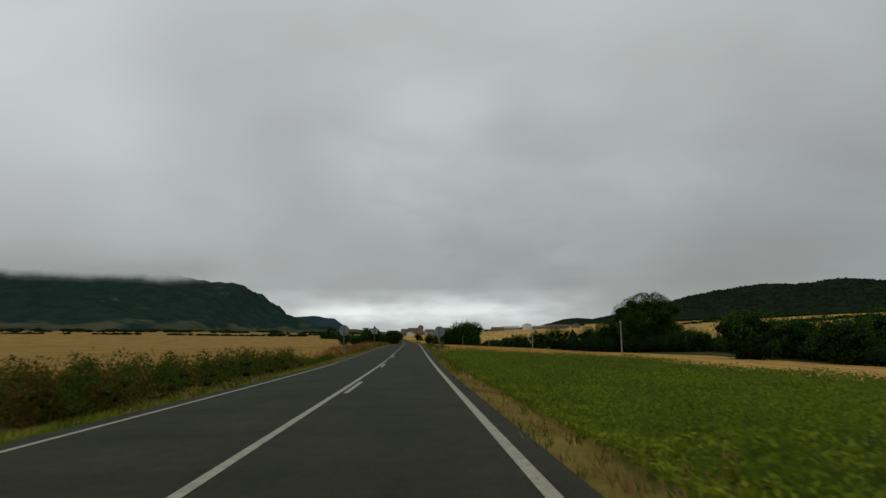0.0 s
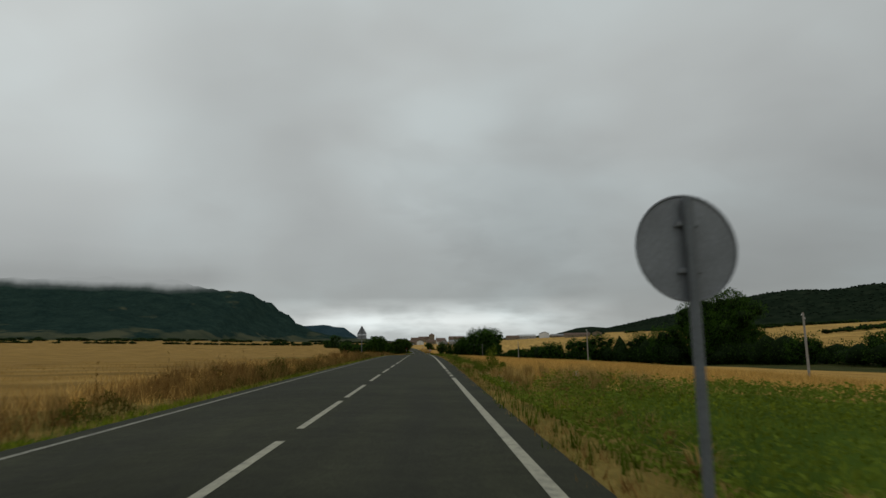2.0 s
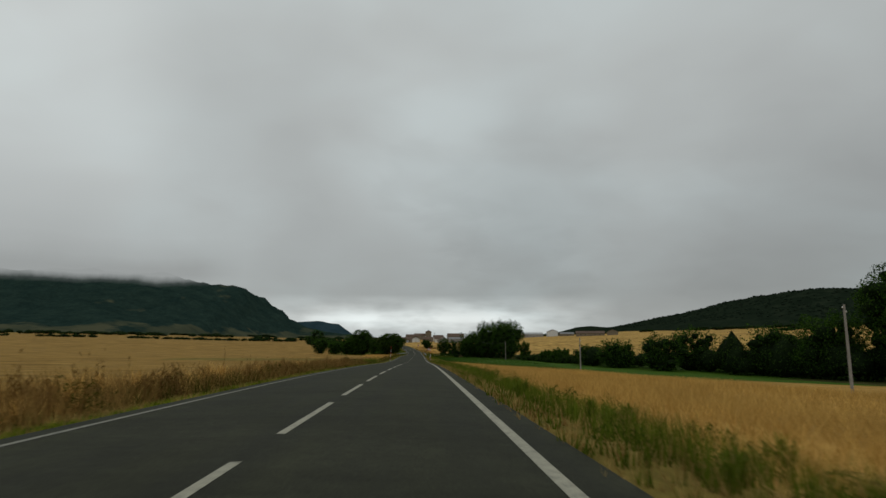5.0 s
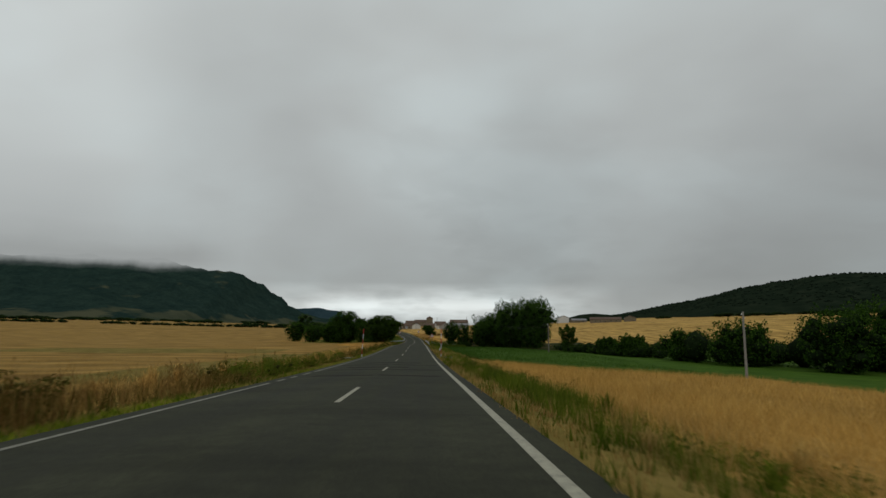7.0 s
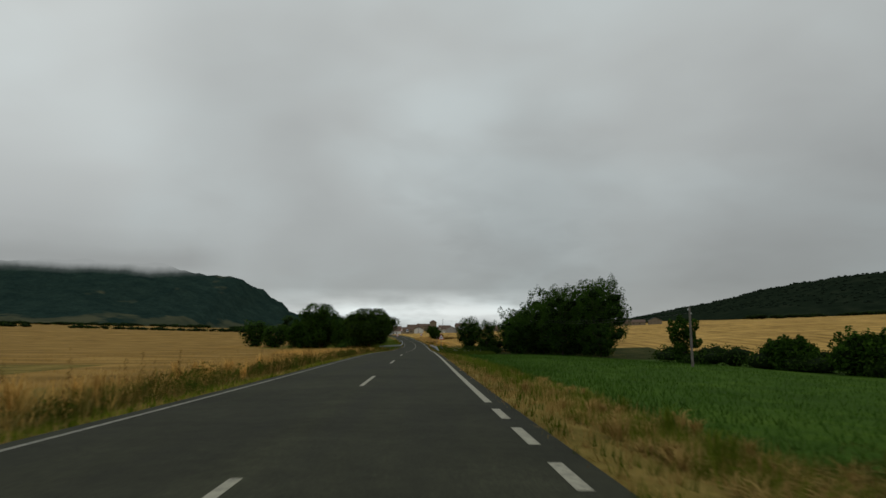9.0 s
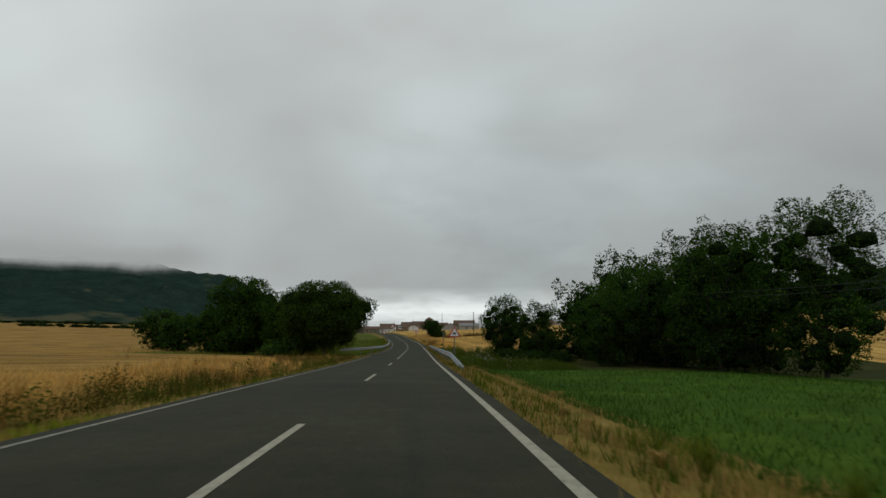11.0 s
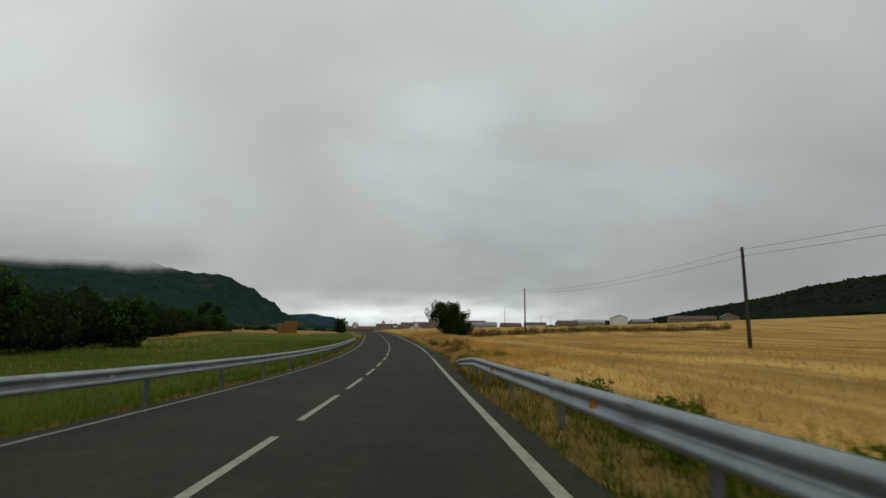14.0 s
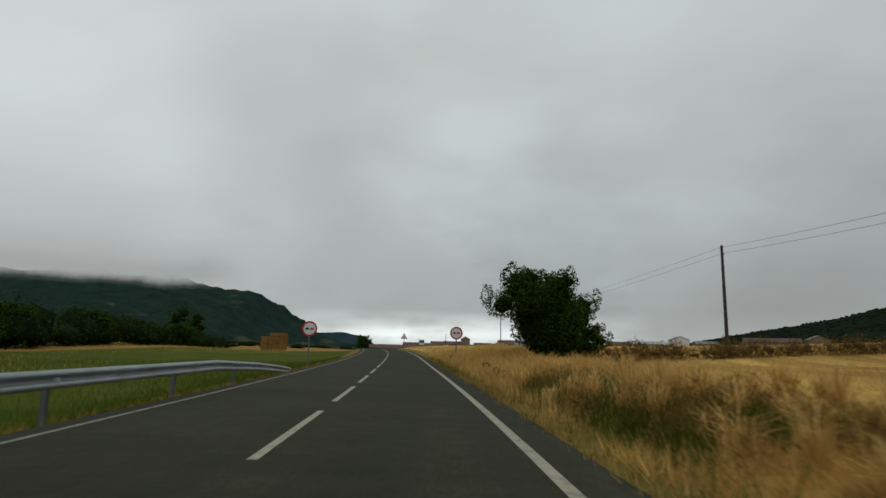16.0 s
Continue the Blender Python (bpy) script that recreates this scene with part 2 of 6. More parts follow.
def build_asphalt(t, bsdf):
    stretch = tex(t, 0.6, 5, 0.55, (2.2, 0.10, 1))
    seams = tex(t, 1.0, 4, 0.6, (0.12, 0.9, 1))
    patch = tex(t, 0.35, 5, 0.6)
    grit = tex(t, 90.0, 3, 0.7)
    col = ramp(t, patch, [(0.3, (0.0245, 0.0255, 0.0152)), (0.7, (0.0370, 0.0384, 0.0232))])
    col = blend(t, col, ramp(t, stretch, [(0.3, grey(0.74)), (0.7, grey(1.28))]), 1.0, "MULTIPLY")
    blot = tex(t, 3.6, 4, 0.65)
    col = blend(t, col, ramp(t, blot, [(0.32, grey(0.86)), (0.5, grey(1.0)), (0.68, grey(1.16))]), 1.0, "MULTIPLY")
    col = blend(t, col, ramp(t, seams, [(0.28, grey(0.80)), (0.5, grey(1.0)), (0.75, grey(1.08))]), 1.0, "MULTIPLY")
    speck = tex(t, 26.0, 3, 0.8)
    col = blend(t, col, ramp(t, speck, [(0.30, grey(0.72)), (0.5, grey(1.0)), (0.72, grey(1.5))]), 1.0, "MULTIPLY")
    col = blend(t, col, ramp(t, grit, [(0.3, grey(0.60)), (0.72, grey(1.45))]), 1.0, "MULTIPLY")
    t.links.new(col, bsdf.inputs["Base Color"])
    t.links.new(ramp(t, stretch, [(0.35, grey(0.84)), (0.7, grey(0.97))]), bsdf.inputs["Roughness"])
    bump(t, bsdf, grit, 0.35, 0.006)


def build_worn(t, bsdf):
    wear = tex(t, 9.0, 6, 0.7)
    col = ramp(t, wear, [(0.34, (0.07, 0.068, 0.058)), (0.46, (0.175, 0.170, 0.135)), (0.66, (0.28, 0.27, 0.215))])
    t.links.new(col, bsdf.inputs["Base Color"])


def build_paint(t, bsdf):
    wear = tex(t, 7.0, 6, 0.7)
    fine_n = tex(t, 60.0, 3, 0.7)
    col = ramp(t, wear, [(0.30, (0.12, 0.118, 0.098)), (0.42, (0.265, 0.253, 0.190)), (0.6, (0.36, 0.342, 0.252))])
    col = blend(t, col, ramp(t, fine_n, [(0.3, grey(0.75)), (0.6, grey(1.08))]), 1.0, "MULTIPLY")
    t.links.new(col, bsdf.inputs["Base Color"])


M_ASPHALT = material("asphalt", build_asphalt, 0.9, 0, 0.10)
M_TAR = simple("dark_tar_patch", (0.0205, 0.0210, 0.0135), 0.95, spec=0.04, vary=0.3, scale=2.5, grain=80, bumpy=0.3)
M_PAINT = material("road_paint", build_paint, 0.7, 0, 0.3)
M_PAINT_WORN = material("worn_road_paint", build_worn, 0.75, 0, 0.25)
M_STUBBLE = field("straw_stubble", (0.201, 0.119, 0.030), (0.294, 0.176, 0.047), (0.378, 0.236, 0.069), 0.12, turn=radians(78), swath=8.5)
M_STUBBLE_R = field("straw_stubble_lanes", (0.315, 0.190, 0.053), (0.445, 0.275, 0.077), (0.565, 0.360, 0.108), 0.05, rows=0.9, turn=radians(-3), swath=6.0)
M_WHEAT = field("ripe_wheat", (0.305, 0.178, 0.048), (0.438, 0.257, 0.068), (0.565, 0.342, 0.096), 0.3, rows=0.5)
M_CROP = field("green_crop", (0.035, 0.075, 0.008), (0.048, 0.100, 0.010), (0.075, 0.135, 0.013), 0.3)
M_LUSH = field("young_green_crop", (0.036, 0.065, 0.007), (0.060, 0.101, 0.009), (0.098, 0.150, 0.014), 0.25)
M_MEADOW = field("meadow_ground", (0.048, 0.072, 0.006), (0.070, 0.094, 0.009), (0.118, 0.112, 0.017), 0.18)
M_VERGE = field("dry_verge_grass", (0.105, 0.090, 0.020), (0.195, 0.145, 0.034), (0.310, 0.220, 0.066), 0.5)
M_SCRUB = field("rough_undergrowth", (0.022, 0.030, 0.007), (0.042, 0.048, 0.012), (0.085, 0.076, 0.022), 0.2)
M_PLAIN = field("far_fields", (0.088, 0.110, 0.014), (0.305, 0.194, 0.053), (0.387, 0.242, 0.068), 0.008)
M_SOIL = field("dry_soil", (0.204, 0.131, 0.050), (0.305, 0.194, 0.075), (0.367, 0.252, 0.112), 0.6)


def part(name, bm, mat, parent=None, label=""):
    me = bpy.data.meshes.new(name)
    bm.to_mesh(me)
    bm.free()
    me.materials.append(mat)
    ob = new(name, me)
    ob.parent = parent
    if label:
        ob["label"] = label
    return ob


def soup(name, verts, faces, mat, parent=None, smooth=False, label="", second=0):
    """A mesh object from arrays; faces all of one size."""
    verts, faces = np.asarray(verts, np.float32), np.asarray(faces, np.int32)
    k = faces.shape[1]
    me = bpy.data.meshes.new(name)
    me.vertices.add(len(verts))
    me.vertices.foreach_set("co", verts.ravel())
    me.loops.add(faces.size)
    me.loops.foreach_set("vertex_index", faces.ravel())
    me.polygons.add(len(faces))
    me.polygons.foreach_set("loop_start", np.arange(0, faces.size, k, dtype=np.int32))
    if smooth:
        me.polygons.foreach_set("use_smooth", np.ones(len(faces), bool))
    for m in (mat if isinstance(mat, (list, tuple)) else [mat]):
        me.materials.append(m)
    if second:
        me.polygons.foreach_set("material_index", (np.arange(len(faces)) >= second).astype(np.int32))
    me.update(calc_edges=True)
    ob = new(name, me)
    ob.parent = parent
    if label:
        ob["label"] = label
    return ob


def sheet(name, us, ys, fn, mat, smooth=True):
    """A sheet over a grid of us by ys, fn giving the points."""
    uu, yy = np.meshgrid(us, ys)
    pts = fn(uu, yy).reshape(-1, 3)
    nu, ny = len(us), len(ys)
    i = (np.arange(ny - 1)[:, None] * nu + np.arange(nu - 1)[None, :]).ravel()
    f = np.stack([i, i + 1, i + 1 + nu, i + nu], -1)
    return soup(name, pts, f, mat, smooth=smooth)


def thing(name, x, y, z, label, category, group="", turn=0.0):
    ob = new(name)
    ob.empty_display_size = 0.1
    ob.matrix_basis = pose(x, y, z, 0, 0, turn)
    return tagged(ob, label, category, group)


# ---- ground, road and markings ----
us_right = [3.6, 4.2, 4.6, 5.2, 6, 7.5, 9, 11, 13, 16, 20, 25, 30, 35, 40, 48, 58, 70, 82, 95, 110, 130, 160, 200, 270, 350, 470, 600, 800, 1000, 1500, 2300, 3600]
us_left = [3.6, 4.0, 4.3, 5.4, 6.5, 8, 10, 13, 16, 20, 28, 40, 60, 90, 120, 150, 200, 250, 320, 400, 550, 700, 900, 1200, 1800, 2600, 3600]
US = np.array([-v for v in reversed(us_left)] + [0.0] + us_right)
YS = np.concatenate([[-400, -250, -150, -100], np.arange(-60, 540, 3.0), np.arange(540, 1160, 15.0), [1170, 1220, 1350, 1500, 1800, 2200, 2800, 3500, 4700]])


def ground_points(u, y):
    x = u + road_x(y)
    return np.stack([x, y, ground_z(x, y)], -1)


GROUND_MATS = [M_VERGE, M_STUBBLE, M_WHEAT, M_CROP, M_LUSH, M_MEADOW, M_PLAIN, M_SOIL, M_STUBBLE_R, M_SCRUB]
ground = sheet("ground", US, YS, ground_points, GROUND_MATS)
tagged(ground, "gently rolling farmland of golden stubble, ripe wheat and green crops", "ground", kind="structure")


def zone(x, y, u):
    """Which crop grows at a place: an index into GROUND_MATS."""
    if abs(u) < 5.2:
        return 5 if u < -3.6 and y < 258 else 0
    if u > 0:
        if 81 < y < 93 and u < 7.6:
            return 7
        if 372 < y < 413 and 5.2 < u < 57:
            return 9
        if y > 391:
            return 0 if u < 6 and y < 446 else (8 if u < 460 else 6)
        if y > 382 and u < 33:
            return 5
        if u < (8 if y > 214 else 6):
            return 0
        if 236 < u < 292 and y < 580:
            return 3
        if u > 104:
            return (8 if y < 994 else 6) if u < 460 else 6
        if y > 256:
            return 3
        if u > 37:
            return (2 if y < 222 else 3) if u < 74 else 9
        if y < 75 - max(0, u - 14) * 0.5 and u < 28:
            return 4
        return 2
    if y > 407:
        return 5 if u > -50 else (1 if u > -550 else 6)
    if u > -8 or (226 < y < 283 and u > -22):
        return 0
    if 286 < y < 304 and -62 < u < -20:
        return 0
    return 1 if u > -650 else 6


nu = len(US) - 1
idx = np.zeros(len(ground.data.polygons), np.int32)
for j in range(len(YS) - 1):
    ym = (YS[j] + YS[j + 1]) / 2
    for i in range(nu):
        um = (US[i] + US[i + 1]) / 2
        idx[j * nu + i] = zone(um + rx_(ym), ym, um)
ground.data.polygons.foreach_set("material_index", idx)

RU = np.array([-3.86, -3.76, -3.2, -1.6, 0.0, 1.6, 3.25, 4.0, 4.12])
RDZ = np.array([-.16, -.085, -.064, -.032, 0.0, -.032, -.066, -.09, -.17])


def right_edge(y):
    """Where the asphalt ends on the right."""
    return np.interp(y, [0, 30, 66, 92, 112, 160, 190, 225, 371, 402, 433, 448, 458, 468, 477, 492], [3.55, 3.55, 3.66, 3.86, 3.86, 3.62, 3.56, 3.53, 3.53, 3.60, 3.58, 3.90, 4.28, 4.02, 3.78, 3.78])


def road_points(u, y):
    u = np.where(u > 3.3, 3.3 + (u - 3.3) * (right_edge(y) - 3.3) / 0.7, u)
    slope = (road_x(y + .5) - road_x(y - .5))
    n = np.sqrt(1 + slope * slope)
    return np.stack([road_x(y) + u / n, y - u * slope / n, road_z(y) + np.interp(u, RU, RDZ)], -1)


YR = np.concatenate([np.arange(-60, 540, 2.5), np.arange(540, 1100, 10.0)])
road = sheet("road", RU, YR, road_points, M_ASPHALT)
tagged(road, "two-lane road of worn dark grey asphalt, slightly crowned", "road", kind="structure")


def left_edge(y):
    return np.interp(y, [40, 70, 209, 266, 378, 444, 488], [-3.22, -3.30, -3.28, -3.36, -3.34, -3.30, -3.24])


def stripe(name, u, y0, y1, width, label, mat=None):
    """A painted line 4 mm proud of the asphalt."""
    ys = np.linspace(y0, y1, max(2, int((y1 - y0) / 2.5) + 1))
    mid = 0.0 if u < -3 else u
    us = np.array([mid - width / 2, mid + width / 2])

    def fn(a, y):
        q = road_points(a + (left_edge(y) if u < -3 else 0), y)
        q[..., 2] += 0.005
        return q
    return tagged(sheet(name, us, ys, fn, mat or M_PAINT), label, "road marking", kind="structure")


EDGE = "worn white edge line painted on the asphalt"
for y0, y1 in ((-60, 76.0), (77.2, 78.6), (79.7, 80.9), (82.2, 83.9), (85.3, 262.9), (263.8, 265.1), (266.3, 267.9), (269.0, 270.6), (271.9, 454.4),
               (455.9, 457.2), (458.7, 459.9), (460.8, 462.1), (463.2, 700)):
    stripe("edge_line", 3.16, y0, y1, 0.16, EDGE)
for y0, y1 in ((-60, 44.4), (45.4, 46.8), (47.8, 49.1), (50.2, 216.4), (217.5, 218.9), (219.9, 221.2), (222.7, 224.7), (225.7, 389.9), (390.8, 392.1),
               (393.4, 394.4), (395.6, 396.4), (397.2, 700)):
    stripe("edge_line", -3.13, y0, y1, 0.125, EDGE, M_PAINT_WORN if y0 > 50 else None)
CENTRE = "white centre line dash on the asphalt"
for y0, y1 in ((-60, 44.4), (45.4, 46.9), (48.2, 49.7), (51.3, 59.0)):
    stripe("centre_line", 0.02, y0, y1, 0.13, "white centre line on the asphalt")
for k in range(-4, 3):
    y0 = 16.4 + 17.03 * k
    stripe("overtaking_line", 0.23, y0, y0 + 4.9, 0.12, "short white dash beside the centre line")
# close dashes, then the long-gapped ones, then close ones again before the bend
for k in range(0, 20):
    y1 = float(np.interp(k, [0, 1, 2, 4, 7, 8, 18, 19], [65.2, 71.1, 78.2, 91.9, 112.1, 119.1, 188.8, 195.7]))
    stripe("centre_dash", 0.03, y1 - 4.9, y1, 0.12, CENTRE)
for y0 in (208.3, 225.3, 242.3, 259.2, 276.0, 292.6, 309.2, 325.8, 342.3, 359.0):
    stripe("centre_dash", 0.03, y0, y0 + 4.9, 0.12, CENTRE)
for k in range(1, 49):
    y1 = float(np.interp(k, [0, 1, 8, 12, 16, 48], [373.6, 380.3, 427.0, 454.7, 482.3, 700.0]))
    stripe("centre_dash", 0.02, y1 - 4.9, y1, 0.12, CENTRE)


def tar_patch(u0, u1, y0, y1):
    """A dark mended strip across the lane, 3 mm proud."""
    us = np.linspace(u0, u1, 12)

    def fn(u, y):
        edge = 0.10 * np.sin(u * 5 + y0) + 0.07 * np.sin(u * 11 + 2 * y0)
        q = road_points(u, y + edge)
        q[..., 2] += 0.003
        return q
    return tagged(sheet("tar_patch", us, np.linspace(y0, y1, 3), fn, M_TAR), "dark tar strip mending the asphalt", "road patch", kind="structure")


for u0, u1, y0, y1 in ((-2.9, 3.0, 226.9, 227.6), (-2.2, 1.2, 229.9, 231.0), (-3.0, 2.9, 234.3, 235.0), (-2.1, 1.9, 238.0, 239.0), (-2.6, 2.6, 220.6, 221.2)):
    tar_patch(u0, u1, y0, y1)


# ---- hills ----
def build_forest(t, bsdf):
    n1 = tex(t, 0.012, 6, 0.6)
    n2 = tex(t, 0.055, 6, 0.75)
    open_land = tex(t, 0.0045, 4, 0.6)
    col = ramp(t, n1, [(0.33, (0.0125, 0.0260, 0.0225)), (0.67, (0.0225, 0.0410, 0.0325))])
    col = blend(t, col, ramp(t, n2, [(0.30, grey(0.72)), (0.5, grey(1.0)), (0.70, grey(1.32))]), 1.0, "MULTIPLY")
    z = node(t, "ShaderNodeSeparateXYZ", {0: node(t, "ShaderNodeTexCoord").outputs["Object"]}).outputs[2]
    low = node(t, "ShaderNodeMapRange", {0: z, 1: 130.0, 2: 30.0, 3: 0.0, 4: 0.34}).outputs[0]
    m = node(t, "ShaderNodeMath", {0: open_land, 1: low}, operation="ADD").outputs[0]
    mask = ramp(t, m, [(0.63, grey(0.0)), (0.71, grey(0.75))])
    col = blend(t, col, ramp(t, tex(t, 0.006, 3), [(0.4, (0.050, 0.058, 0.036)), (0.6, (0.092, 0.090, 0.052))]), mask)
    t.links.new(col, bsdf.inputs["Base Color"])


M_FOREST = material("wooded_mountain_slope", build_forest, 1.0, 0, 0.0)
# the far ridge's bluish, lighter tone is distance haze put into its base colour
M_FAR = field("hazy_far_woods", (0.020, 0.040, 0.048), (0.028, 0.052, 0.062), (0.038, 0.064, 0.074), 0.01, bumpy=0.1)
M_RIDGE = field("wooded_ridge_canopy", (0.009, 0.015, 0.009), (0.014, 0.022, 0.013), (0.024, 0.032, 0.019), 0.05, bumpy=0.3)


for m in (M_RIDGE, M_FAR):
    m.node_tree.nodes["Principled BSDF"].inputs["Specular IOR Level"].default_value = 0.0


def fractal(x, y, scale, octaves=4, seed=0.0):
    out = np.zeros(x.size)
    for k, (a, b) in enumerate(zip(x.ravel(), y.ravel())):
        out[k] = noise.fractal(Vector((a / scale, b / scale, seed)), 0.9, 2.1, octaves)
    return out.reshape(x.shape)


def mountain_points(a, b):
    """a runs along the crest, b from the foot in front (0) over the crest (1)."""
    x = a
    crest = np.interp(x, [-4200, -2600, -2000, -1500, -1150, -960, -905, -880, -800, -720, -640, -560, -420, -250, -60],
                      [386, 412, 410, 398, 350, 312, 262, 226, 178, 146, 112, 88, 70, 55, 40])
    foot = 24.0
    front = 1500 * np.clip(crest / 330, 0.35, 1.1)
    y = 3600 - (1 - b) * front + np.maximum(0, b - 1) * 900 + 0.10 * (x + 900)
    # a steep cliff band under the crest, then long slopes
    p = np.interp(b, [0, 0.25, 0.55, 0.80, 0.93, 1.0, 1.4], [0, 0.10, 0.34, 0.66, 0.90, 1.0, 0.8])
    z = foot + (crest - foot) * p
    n = fractal(x, y, 260.0, 5, 3.1)
    g = fractal(x * 1.0, y * 0.4, 130.0, 3, 7.7)
    z = z + (n * 26 + g * 14) * np.clip(b * 1.4, 0.1, 1) * np.clip(crest / 250, 0.2, 1)
    return np.stack([x, y, z], -1)


mountain = sheet("mountain", np.concatenate([np.arange(-4200, -1800, 40.0), np.arange(-1800, -40, 14.0)]), np.linspace(0, 1.4, 90), mountain_points, M_FOREST)
tagged(mountain, "long dark wooded mountain with a cliffed end, its top in cloud", "mountain", kind="structure")


def far_ridge_points(a, b):
    h = np.interp(a, [-1800, -900, -640, -540, -500, -440, -300, 0, 400, 900, 1600], [150, 165, 168, 155, 120, 80, 55, 48, 55, 60, 70])
    n = fractal(a, b * 300, 180.0, 4, 1.7)
    p = np.interp(b, [0, 0.7, 1.0, 1.3], [0.1, 0.75, 1.0, 0.85])
    return np.stack([a, 4300 + (b - 1) * 500, h * p + n * 9], -1)


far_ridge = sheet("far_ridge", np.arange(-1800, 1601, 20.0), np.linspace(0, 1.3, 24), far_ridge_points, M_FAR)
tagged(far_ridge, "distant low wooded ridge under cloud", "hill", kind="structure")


def right_ridge_points(a, b):
    """A wooded ridge that runs away from the road; a along it, b across."""
    x0 = np.interp(a, [0, 0.14, 0.3, 0.5, 0.75, 1.0], [1500, 900, 690, 740, 850, 985])
    y0 = np.interp(a, [0, 0.14, 0.3, 0.5, 0.75, 1.0], [500, 820, 1120, 1900, 2900, 3950])
    h = np.interp(a, [0, 0.14, 0.22, 0.3, 0.36, 0.5, 0.6, 0.72, 0.8, 0.9, 1.0], [83, 90, 88, 99, 101, 88, 82, 79, 88, 118, 100])
    # towards the road the slope falls to the fields
    t = np.abs(b)
    fall = np.interp(t, [0, 0.15, 0.5, 1.0], [1.0, 0.93, 0.5, 0.0])
    x = x0 + b * np.interp(a, [0, 0.2, 0.5, 1.0], [260, 300, 420, 500])
    y = y0 + b * 130
    floor_z = np.interp(a, [0, 0.3, 1], [18, 22, 20])
    n = fractal(x, y, 150.0, 4, 5.3)
    z = floor_z + (h - floor_z) * fall + n * 7 * np.clip(fall + 0.1, 0, 1)
    return np.stack([x, y, z], -1)


right_ridge = sheet("wooded_ridge", np.concatenate([np.linspace(0, 0.45, 190), np.linspace(0.453, 1, 130)]), np.linspace(-1, 0.7, 60), right_ridge_points, M_RIDGE)
tagged(right_ridge, "dark green wooded ridge behind the fields", "hill", kind="structure")


def ridge_trees(n, seed):
    """Single crowns over the ridge, seen from afar."""
    r = np.random.default_rng(seed)
    a, b = r.random(n) ** 1.2 * 0.62, -0.75 + 0.95 * r.random(n)
    c = right_ridge_points(a, b)
    bm = bmesh.new()
    bmesh.ops.create_icosphere(bm, subdivisions=1, radius=1)
    unit = np.array([v.co[:] for v in bm.verts])
    tri_ = np.array([[v.index for v in f.verts] for f in bm.faces])
    bm.free()
    size = 1.3 + 1.3 * r.random((n, 1, 1))
    v = unit[None] * size * (0.75 + 0.5 * r.random((n, len(unit), 1))) * np.array([1.2, 1.2, 0.7]) + c[:, None, :] + np.array([0, 0, 0.5])
    f = tri_[None] + (np.arange(n) * len(unit))[:, None, None]
    return soup("ridge_trees", v.reshape(-1, 3), f.reshape(-1, 3), M_CANOPY)


def build_canopy(t, bsdf):
    c = ramp(t, node(t, "ShaderNodeNewGeometry").outputs["Random Per Island"], [(0.0, (0.014, 0.023, 0.015)), (0.6, (0.016, 0.026, 0.016)), (1.0, (0.022, 0.032, 0.019))])
    t.links.new(blend(t, c, ramp(t, tex(t, 0.6, 3), [(0.3, grey(0.7)), (0.7, grey(1.25))]), 1.0, "MULTIPLY"), bsdf.inputs["Base Color"])


M_CANOPY = material("far_tree_canopy", build_canopy, 1.0, 0, 0.0)
tagged(ridge_trees(3600, 41), "dark green tree crowns covering the ridge", "trees", kind="stuff")


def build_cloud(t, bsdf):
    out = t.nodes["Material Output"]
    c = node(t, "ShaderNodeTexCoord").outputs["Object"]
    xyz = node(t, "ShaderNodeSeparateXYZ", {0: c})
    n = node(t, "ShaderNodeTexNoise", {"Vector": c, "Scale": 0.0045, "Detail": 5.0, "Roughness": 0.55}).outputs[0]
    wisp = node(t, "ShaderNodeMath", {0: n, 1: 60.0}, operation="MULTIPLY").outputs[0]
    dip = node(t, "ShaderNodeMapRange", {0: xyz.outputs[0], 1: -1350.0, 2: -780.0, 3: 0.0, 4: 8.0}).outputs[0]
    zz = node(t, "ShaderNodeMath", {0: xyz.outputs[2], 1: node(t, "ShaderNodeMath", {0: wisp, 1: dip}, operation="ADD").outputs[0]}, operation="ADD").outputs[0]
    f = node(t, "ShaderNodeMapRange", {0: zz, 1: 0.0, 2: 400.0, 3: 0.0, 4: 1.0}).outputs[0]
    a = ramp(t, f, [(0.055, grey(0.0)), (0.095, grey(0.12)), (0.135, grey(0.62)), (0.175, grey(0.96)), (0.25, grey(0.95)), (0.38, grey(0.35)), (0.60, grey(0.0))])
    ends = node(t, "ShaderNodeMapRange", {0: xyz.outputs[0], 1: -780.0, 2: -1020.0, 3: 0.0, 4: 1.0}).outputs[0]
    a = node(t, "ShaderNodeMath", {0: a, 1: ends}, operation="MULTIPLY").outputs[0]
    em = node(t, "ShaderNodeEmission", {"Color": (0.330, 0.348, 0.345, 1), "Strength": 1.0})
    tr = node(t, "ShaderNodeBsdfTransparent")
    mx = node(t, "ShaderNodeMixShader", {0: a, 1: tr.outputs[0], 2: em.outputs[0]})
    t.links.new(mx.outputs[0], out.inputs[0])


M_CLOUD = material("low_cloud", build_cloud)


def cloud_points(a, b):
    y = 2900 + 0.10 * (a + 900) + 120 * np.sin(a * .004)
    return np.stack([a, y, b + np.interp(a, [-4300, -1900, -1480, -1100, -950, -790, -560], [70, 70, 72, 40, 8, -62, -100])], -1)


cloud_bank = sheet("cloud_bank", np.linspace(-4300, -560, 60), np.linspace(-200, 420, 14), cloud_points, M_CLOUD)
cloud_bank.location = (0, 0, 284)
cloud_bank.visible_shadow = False
